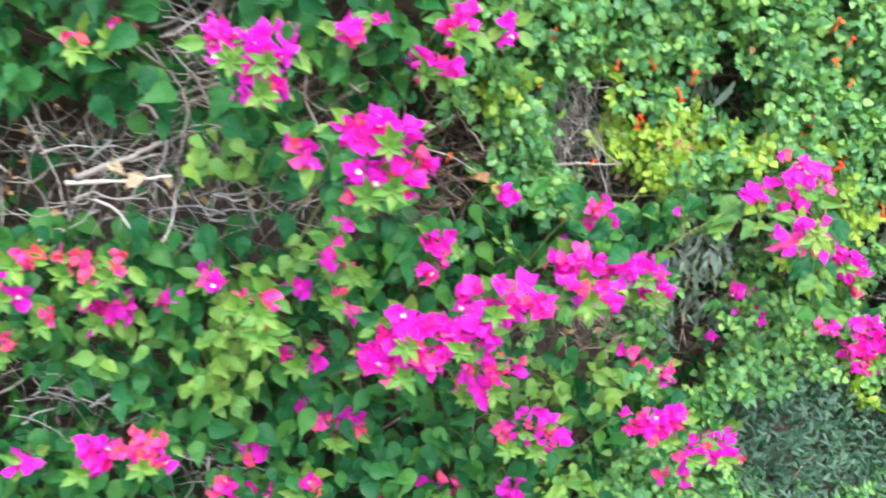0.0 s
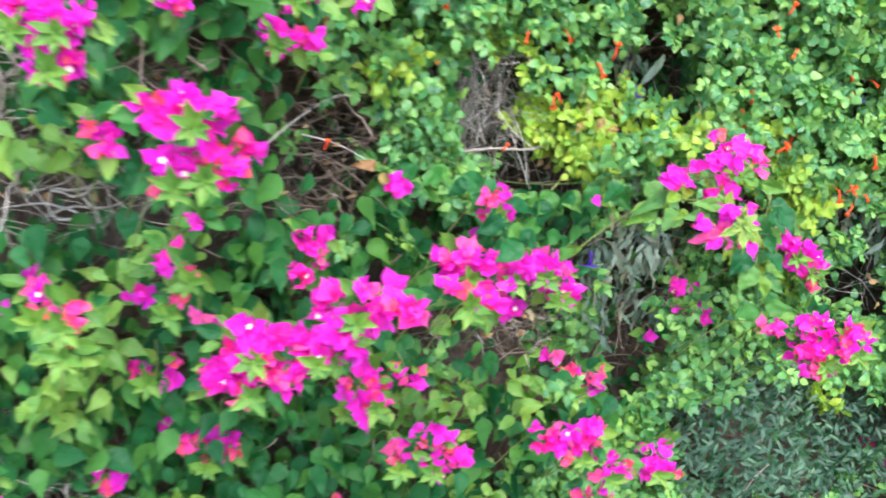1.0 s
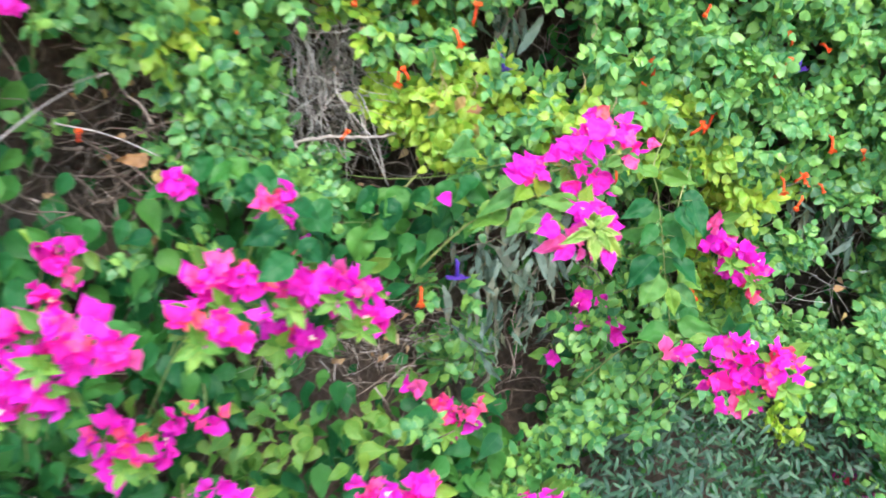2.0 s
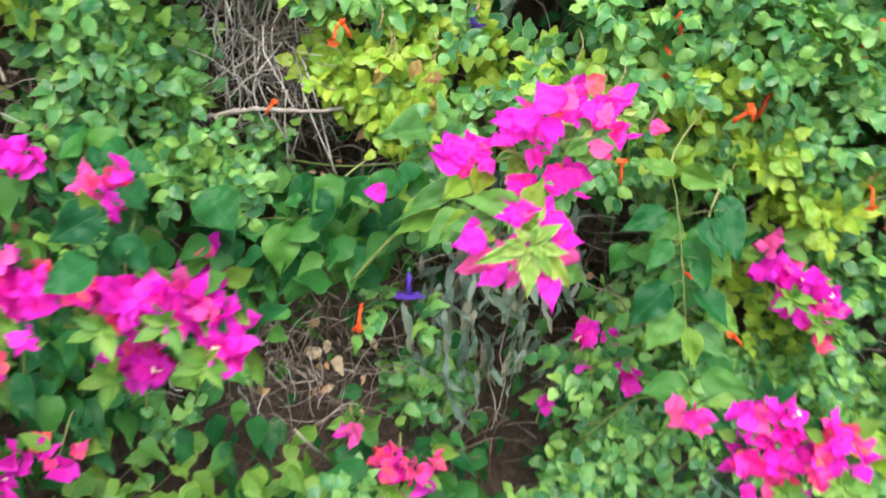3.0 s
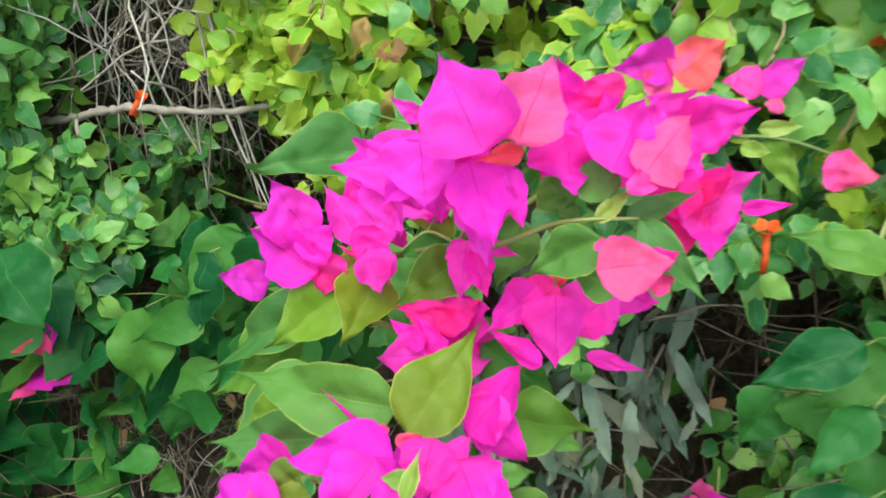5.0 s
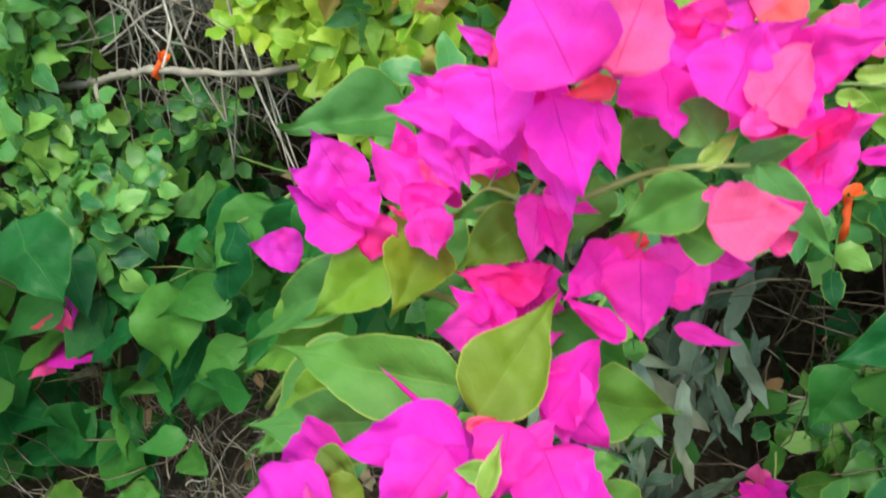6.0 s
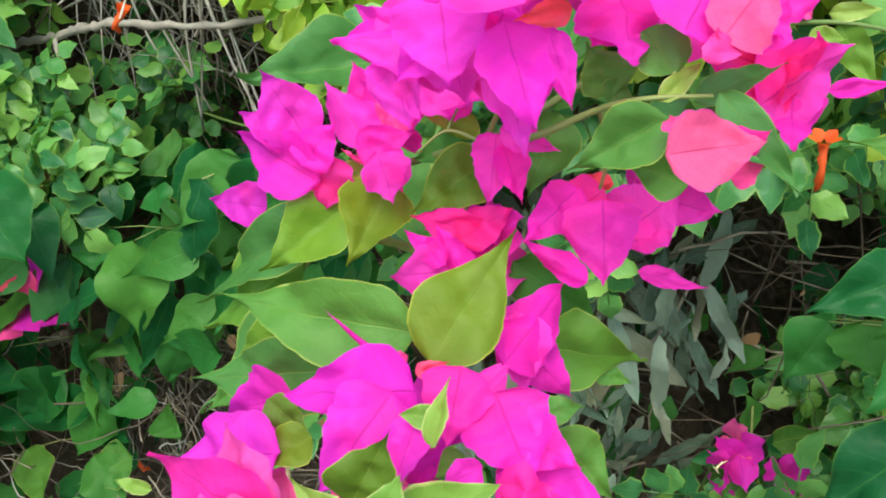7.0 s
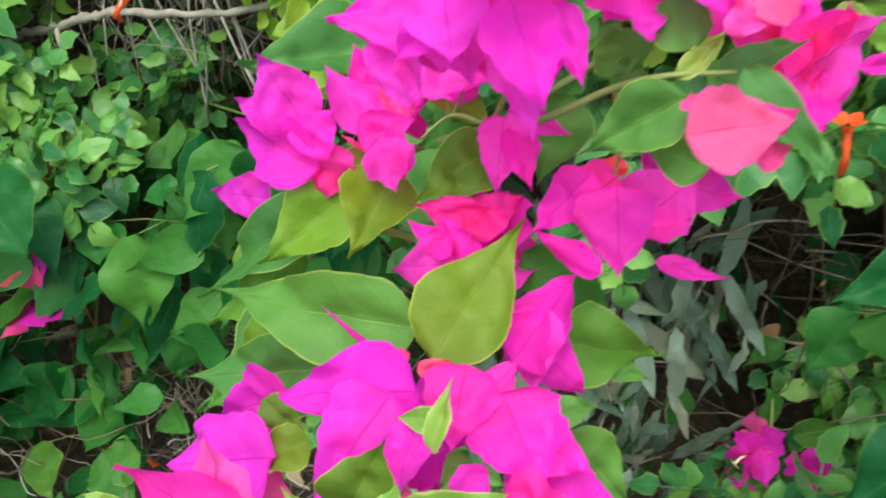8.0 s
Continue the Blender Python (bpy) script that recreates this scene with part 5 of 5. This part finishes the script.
# hanging bracts in the middle
petals("M", [
    (0.872, 2.158, 1.130, 0.885, 2.142, 1.098, 0.016),
    (0.889, 2.154, 1.134, 0.898, 2.148, 1.111, 0.012),
    (0.861, 2.182, 1.095, 0.883, 2.185, 1.087, 0.010),
    (0.859, 2.183, 1.093, 0.860, 2.171, 1.070, 0.016),
    (0.862, 2.181, 1.090, 0.871, 2.176, 1.069, 0.014),
    (0.859, 2.186, 1.091, 0.851, 2.178, 1.083, 0.012),
])
petals("M", [
    (0.881, 2.160, 1.137, 0.887, 2.143, 1.106, 0.019),
    (0.877, 2.146, 1.138, 0.890, 2.135, 1.107, 0.022),
])
# right shoulder
petals("M", [
    (0.928, 2.166, 1.131, 0.938, 2.184, 1.158, 0.030),
    (0.905, 2.179, 1.144, 0.912, 2.168, 1.120, 0.027),
    (0.905, 2.181, 1.138, 0.897, 2.173, 1.126, 0.019),
    (0.949, 2.197, 1.122, 0.953, 2.206, 1.135, 0.011),
    (0.905, 2.199, 1.149, 0.900, 2.192, 1.135, 0.015),
])
petals("P", [
    (0.938, 2.172, 1.128, 0.955, 2.190, 1.153, 0.024),
])
petals("H", [
    (0.921, 2.221, 1.155, 0.899, 2.205, 1.157, 0.014),
])
petals("R", [
    (0.939, 2.168, 1.122, 0.936, 2.173, 1.131, 0.012),
])
# right end
petals("M", [
    (0.947, 2.213, 1.099, 0.975, 2.239, 1.117, 0.031),
    (0.956, 2.232, 1.108, 0.960, 2.215, 1.082, 0.026),
    (0.970, 2.234, 1.101, 0.991, 2.240, 1.103, 0.007),
])
petals("P", [
    (0.928, 2.141, 1.100, 0.955, 2.151, 1.103, 0.022),
])
petals("R", [
    (0.945, 2.155, 1.090, 0.955, 2.159, 1.093, 0.008),
    (0.928, 2.148, 1.105, 0.926, 2.155, 1.110, 0.005),
])
petals("H", [
    (0.945, 2.155, 1.099, 0.955, 2.160, 1.102, 0.010),
])
# lower right
petals("M", [
    (0.884, 2.205, 1.067, 0.871, 2.175, 1.054, 0.019),
    (0.895, 2.200, 1.065, 0.900, 2.182, 1.037, 0.029),
    (0.898, 2.214, 1.044, 0.919, 2.232, 1.061, 0.029),
    (0.909, 2.201, 1.036, 0.931, 2.217, 1.025, 0.008),
    (0.895, 2.177, 1.040, 0.870, 2.175, 1.055, 0.010),
    (0.899, 2.208, 1.044, 0.916, 2.222, 1.043, 0.013),
])
petals("H", [
    (0.893, 2.211, 1.065, 0.877, 2.199, 1.054, 0.020),
])
petals("R", [
    (0.894, 2.221, 1.065, 0.874, 2.212, 1.066, 0.008),
])
# lower middle
petals("H", [
    (0.843, 2.180, 1.051, 0.861, 2.194, 1.061, 0.017),
    (0.851, 2.188, 1.051, 0.826, 2.173, 1.062, 0.015),
])
petals("M", [
    (0.843, 2.168, 1.042, 0.826, 2.155, 1.044, 0.023),
    (0.843, 2.166, 1.046, 0.827, 2.165, 1.059, 0.009),
    (0.849, 2.167, 1.042, 0.838, 2.173, 1.059, 0.013),
    (0.876, 2.135, 1.024, 0.892, 2.175, 1.045, 0.023),
    (0.875, 2.154, 1.036, 0.882, 2.141, 1.009, 0.021),
    (0.877, 2.153, 1.023, 0.897, 2.154, 1.004, 0.018),
])
# the front bracts
petals("M", [
    (0.868, 2.087, 1.040, 0.825, 2.078, 1.035, 0.025),
    (0.862, 2.083, 1.041, 0.848, 2.061, 1.018, 0.025),
    (0.853, 2.097, 1.041, 0.827, 2.102, 1.056, 0.002),
    (0.888, 2.098, 1.037, 0.903, 2.086, 1.016, 0.026),
    (0.890, 2.096, 1.029, 0.915, 2.094, 1.019, 0.018),
    (0.872, 2.078, 1.037, 0.871, 2.060, 1.023, 0.012),
    (0.890, 2.081, 1.023, 0.879, 2.067, 1.020, 0.009),
])
petals("R", [
    (0.862, 2.098, 1.039, 0.871, 2.104, 1.041, 0.005),
    (0.853, 2.107, 1.035, 0.847, 2.109, 1.039, 0.007),
])
petals("H", [
    (0.876, 2.102, 1.042, 0.877, 2.085, 1.024, 0.020),
    (0.878, 2.105, 1.037, 0.889, 2.101, 1.030, 0.018),
    (0.894, 2.083, 1.017, 0.911, 2.085, 1.015, 0.014),
])
# near bracts below
petals("H", [
    (0.874, 2.008, 1.053, 0.852, 2.001, 1.073, 0.018),
])
petals("P", [
    (0.872, 2.005, 1.055, 0.862, 2.012, 1.074, 0.017),
    (0.793, 2.118, 0.997, 0.779, 2.111, 0.996, 0.009),
    (0.831, 2.083, 0.989, 0.775, 2.088, 0.959, 0.029),
    (0.850, 2.063, 0.979, 0.844, 2.059, 0.955, 0.014),
    (0.889, 2.078, 1.002, 0.928, 2.094, 0.979, 0.034),
    (0.871, 2.052, 0.991, 0.863, 2.041, 0.963, 0.017),
])
petals("M", [
    (0.817, 2.084, 1.009, 0.776, 2.079, 1.000, 0.029),
    (0.839, 2.083, 0.982, 0.802, 2.073, 0.953, 0.028),
    (0.890, 2.092, 1.013, 0.920, 2.103, 0.999, 0.031),
    (0.884, 2.055, 0.988, 0.896, 2.036, 0.939, 0.023),
    (0.809, 2.106, 1.016, 0.786, 2.107, 1.007, 0.025),
])
# big leaves
petals("L", [
    (0.852, 2.121, 1.040, 0.772, 2.112, 1.047, 0.030),
    (0.824, 2.122, 1.022, 0.757, 2.107, 1.011, 0.030),
    (0.785, 2.154, 1.019, 0.751, 2.135, 1.000, 0.021),
    (0.763, 2.140, 0.998, 0.746, 2.131, 0.983, 0.012),
    (0.768, 2.217, 1.047, 0.663, 2.216, 0.983, 0.030),
    (0.777, 2.208, 1.049, 0.741, 2.188, 1.022, 0.031),
    (0.871, 2.179, 1.009, 0.913, 2.212, 0.991, 0.033),
])
petals("O", [
    (0.796, 2.214, 1.061, 0.786, 2.188, 1.029, 0.032),
    (0.845, 2.208, 1.075, 0.826, 2.171, 1.062, 0.026),
    (0.820, 2.223, 1.083, 0.826, 2.238, 1.096, 0.025),
    (0.859, 2.114, 1.034, 0.877, 2.152, 1.068, 0.030),
])
# leaf back under the cluster; the darker green stands in for its shade
petals("D", [
    (0.832, 2.232, 1.076, 0.808, 2.216, 1.072, 0.019),
])
# more leaves
petals("L", [
    (0.891, 2.204, 0.989, 0.905, 2.211, 0.980, 0.010),
    (0.925, 2.161, 1.106, 0.894, 2.158, 1.088, 0.020),
    (0.931, 2.166, 1.083, 0.909, 2.168, 1.090, 0.016),
    (0.940, 2.160, 1.115, 0.967, 2.160, 1.082, 0.012),
    (0.930, 2.180, 1.108, 0.956, 2.210, 1.115, 0.011),
    (0.924, 2.176, 1.117, 0.908, 2.184, 1.139, 0.018),
    (0.898, 2.205, 1.104, 0.885, 2.211, 1.121, 0.022),
    (0.896, 2.202, 1.101, 0.903, 2.212, 1.111, 0.012),
    (0.867, 2.237, 1.089, 0.856, 2.222, 1.054, 0.026),
    (0.776, 2.192, 1.009, 0.728, 2.143, 0.972, 0.046),
    (0.734, 2.233, 1.009, 0.663, 2.220, 0.968, 0.048),
])
petals("D", [
    (0.857, 2.202, 1.035, 0.892, 2.216, 1.002, 0.026),
])
petals("O", [
    (0.802, 2.101, 1.017, 0.821, 2.099, 1.005, 0.012),
    (0.822, 2.096, 1.009, 0.807, 2.080, 1.004, 0.015),
])
# small leaves
petals("O", [
    (0.864, 2.051, 1.025, 0.878, 2.052, 1.051, 0.019),
])
petals("L", [
    (0.897, 2.114, 1.022, 0.909, 2.123, 1.022, 0.009),
    (0.897, 2.126, 1.008, 0.919, 2.125, 0.984, 0.020),
    (0.877, 2.097, 1.014, 0.870, 2.089, 1.008, 0.009),
    (0.680, 2.426, 1.077, 0.616, 2.348, 1.076, 0.055),
    (0.935, 2.283, 1.114, 0.947, 2.305, 1.126, 0.019),
])
petals("Y", [
    (0.879, 2.071, 1.033, 0.882, 2.078, 1.052, 0.006),
    (0.879, 2.077, 1.039, 0.869, 2.073, 1.041, 0.007),
    (0.888, 2.107, 1.031, 0.899, 2.112, 1.029, 0.004),
    (0.846, 2.004, 1.059, 0.839, 2.001, 1.062, 0.003),
    (0.781, 2.220, 1.064, 0.769, 2.211, 1.057, 0.015),
    (0.920, 2.172, 1.109, 0.932, 2.183, 1.121, 0.007),
])
# far shoot on the right
petals("R", [
    (0.916, 2.382, 1.140, 0.943, 2.402, 1.160, 0.032),
    (0.967, 2.377, 1.137, 0.945, 2.368, 1.141, 0.019),
    (0.956, 2.351, 1.112, 0.957, 2.356, 1.123, 0.007),
    (0.973, 2.364, 1.124, 0.978, 2.369, 1.132, 0.010),
    (1.002, 2.327, 1.100, 1.029, 2.334, 1.096, 0.021),
])
petals("M", [
    (0.916, 2.388, 1.151, 0.882, 2.363, 1.148, 0.026),
    (0.964, 2.377, 1.133, 0.989, 2.393, 1.150, 0.019),
])
petals("P", [
    (0.914, 2.380, 1.130, 0.897, 2.372, 1.145, 0.020),
])
petals("L", [
    (0.990, 2.396, 1.125, 0.960, 2.382, 1.128, 0.019),
    (0.971, 2.371, 1.108, 0.994, 2.366, 1.071, 0.016),
])
petals("Y", [
    (0.966, 2.368, 1.113, 0.990, 2.374, 1.114, 0.009),
    (0.958, 2.355, 1.104, 0.975, 2.356, 1.102, 0.009),
])
# growing tip
petals("Y", [
    (0.869, 2.054, 1.013, 0.904, 2.063, 1.033, 0.017),
    (0.861, 2.050, 1.009, 0.811, 2.024, 0.997, 0.017),
    (0.868, 2.052, 1.007, 0.870, 2.028, 0.958, 0.021),
    (0.875, 2.054, 1.009, 0.914, 2.047, 0.966, 0.023),
    (0.872, 2.050, 1.012, 0.884, 2.037, 0.999, 0.009),
    (0.865, 2.048, 1.012, 0.840, 2.035, 1.020, 0.011),
    (0.872, 2.051, 1.016, 0.889, 2.049, 1.026, 0.006),
    (0.874, 2.051, 1.012, 0.911, 2.052, 1.003, 0.014),
])
petals("Y", [
    (0.867, 2.050, 1.010, 0.855, 2.036, 0.984, 0.012),
    (0.866, 2.048, 1.016, 0.852, 2.043, 1.035, 0.011),
    (0.871, 2.049, 1.017, 0.879, 2.053, 1.037, 0.011),
    (0.874, 2.048, 1.010, 0.894, 2.039, 0.980, 0.013),
    (0.865, 2.045, 1.010, 0.837, 2.030, 1.007, 0.012),
    (0.872, 2.045, 1.015, 0.876, 2.038, 1.029, 0.005),
    (0.871, 2.044, 1.013, 0.869, 2.030, 1.010, 0.005),
])
petals("L", [
    (0.898, 2.099, 0.973, 0.933, 2.103, 0.951, 0.024),
])

def stalks(rows):
    """Green stems of the big branch: their line, and how thick they begin and end."""
    for line, thick, thin in rows:
        points = curve_between(line)
        part("stem", make_mesh("stem", tube(points, taper(len(points), thick, thin), 7), STEM), bloom)


stalks([
    ([(0.566, 2.362, 0.85), (0.646, 2.319, 0.937), (0.725, 2.27, 1.009), (0.775, 2.242, 1.054), (0.845, 2.206, 1.083), (0.875, 2.177, 1.094), (0.899, 2.175, 1.105), (0.916, 2.171, 1.11), (0.936, 2.178, 1.11)], 0.0026, 0.0007),
    ([(0.845, 2.206, 1.083), (0.823, 2.219, 1.084), (0.812, 2.21, 1.076)], 0.0009, 0.0005),
    ([(0.823, 2.219, 1.084), (0.825, 2.223, 1.09), (0.827, 2.226, 1.095)], 0.0006, 0.0005),
    ([(0.775, 2.242, 1.054), (0.762, 2.24, 1.08), (0.765, 2.215, 1.077)], 0.0012, 0.0008),
    ([(0.775, 2.242, 1.054), (0.785, 2.24, 1.08), (0.788, 2.223, 1.076)], 0.0012, 0.0008),
])
stalks([
    ([(0.845, 2.206, 1.083), (0.842, 2.2, 1.065), (0.837, 2.19, 1.05)], 0.0011, 0.0007),
    ([(0.899, 2.178, 1.105), (0.896, 2.2, 1.08), (0.889, 2.214, 1.06)], 0.0009, 0.0006),
    ([(0.725, 2.27, 1.009), (0.81, 2.21, 1.03), (0.85, 2.14, 1.022), (0.868, 2.1, 1.028), (0.867, 2.058, 1.013)], 0.0022, 0.0009),
    ([(0.845, 2.206, 1.083), (0.868, 2.18, 1.115), (0.883, 2.165, 1.137)], 0.0013, 0.0008),
    ([(0.845, 2.206, 1.083), (0.9, 2.28, 1.11), (0.966, 2.366, 1.109), (1.02, 2.345, 1.1)], 0.0018, 0.0009),
])

for spot, key in (((0.855, 2.2, 1.125), "M"), ((0.9, 2.21, 1.14), "M"), ((0.79, 2.25, 1.075), "M"), ((0.825, 2.24, 1.095), "M"), ((0.875, 2.22, 1.15), "M"), ((0.94, 2.24, 1.135), "M"), ((0.95, 2.23, 1.11), "H"), ((0.9, 2.25, 1.05), "M"), ((0.845, 2.21, 1.04), "M"), ((0.93, 2.21, 1.125), "M"), ((0.86, 2.12, 1.0), "M"), ((0.845, 2.1, 0.985), "P")):
    trio(bloom, Vector(spot), OUT + Vector((pick.gauss(0, 0.4), pick.gauss(0, 0.2), pick.gauss(0, 0.4))), 0.032, key, BRACT_MESH)

# ---------------------------------------------------------------- orange and purple flowers
def orange(x, y, z, given=None):
    size = pick.uniform(1.0, 1.45) if given is None else 1.1
    way = Vector((pick.uniform(-0.5, 0.5), -0.4, pick.uniform(-1.0, -0.3) if pick.random() < 0.6 else pick.uniform(0.4, 1.0)))
    way = way if given is None else Vector(given)
    m = laid((x, y, z), Vector((x, y, z)) + way.normalized() * size, OUT, size, 1.0)
    flower = part("flower", pick.choice(ORANGE_FLOWER), hedge, m, "orange tubular flower")
    if pick.random() < 0.3:
        part("stamen", STAMEN, flower, m)


orange(0.53, 2.48, 1.23)
orange(0.26, 2.37, 1.29)
orange(-0.00, 2.18, 1.15)
orange(0.64, 2.51, 1.31)
orange(0.68, 2.52, 1.31)
orange(1.05, 2.55, 1.20)
orange(1.14, 2.57, 1.07)
orange(1.34, 2.69, 1.19)
orange(1.39, 2.72, 1.24)
orange(1.48, 2.79, 1.24)
orange(1.54, 2.83, 1.02)
orange(1.46, 2.78, 0.94)
orange(1.51, 2.79, 0.91)
orange(1.63, 2.84, 0.95)
orange(1.11, 2.57, 1.35)
orange(1.17, 2.58, 1.34)
orange(0.562, 2.43, 0.79)
orange(0.46, 2.44, 1.39)
orange(0.55, 2.49, 1.39)
orange(0.01, 2.14, 1.40)
orange(0.284, 2.48, 0.64)
orange(0.33, 2.47, 0.625)
orange(0.968, 2.48, 0.986, (0.05, -0.25, 1))
orange(1.08, 2.58, 0.82)
orange(1.19, 2.63, 0.67)
orange(1.182, 2.62, 1.07)
orange(1.36, 2.70, 1.18)
orange(1.44, 2.76, 0.92)
orange(1.46, 2.75, 0.89)
orange(0.27, 2.32, 1.47)
orange(1.07, 2.56, 1.46)
orange(1.13, 2.57, 1.42)
orange(1.40, 2.74, 0.94)
orange(0.98, 2.54, 1.52)
orange(0.55, 2.48, 1.21)
orange(0.406, 2.47, 1.092, (0.6, -0.25, 0.8))
orange(1.03, 2.55, 1.19)
orange(1.17, 2.58, 1.07)


def withered(x, y, z, length):
    """A dry tan flower that hangs from its stalk."""
    points = curve_between([(x, y, z), (x + 0.006, y - 0.012, z - length * 0.5), (x - 0.004, y - 0.01, z - length)])
    part("withered_flower", make_mesh("withered_flower", tube(points, np.interp(np.linspace(0, 1, len(points)), [0, 0.6, 1], [0.0006, 0.0012, 0.0019]), 6, 0.2), STRAW), hedge, label="dry tan withered flower")


withered(0.964, 2.513, 1.183, 0.05)
withered(0.619, 2.479, 1.218, 0.05)
withered(1.016, 2.521, 1.141, 0.06)
withered(0.681, 2.490, 1.216, 0.04)
withered(0.931, 2.509, 1.172, 0.04)
withered(0.900, 2.507, 1.221, 0.05)
withered(0.612, 2.479, 1.230, 0.05)
withered(0.599, 2.480, 1.270, 0.05)
withered(0.921, 2.510, 1.322, 0.04)


def trumpet(x, y, z, way, size=1.0):
    top = thing("trumpet_flower", (x, y, z), "purple-blue trumpet flower hanging among the leaves", "flower", "purple trumpet flowers")
    m = laid((x, y, z), Vector((x, y, z)) + Vector(way).normalized() * size, OUT, size, 1.0)
    part("petal_tube", TRUMPET, top, m)
    part("calyx", CALYX, top, m, "green calyx")


trumpet(0.738, 2.5, 1.26, (0.05, -0.3, -1))
trumpet(0.638, 2.45, 0.848, (0.0, -0.12, -1), 1.35)
trumpet(1.404, 2.7, 1.225, (-0.1, -0.4, -1))
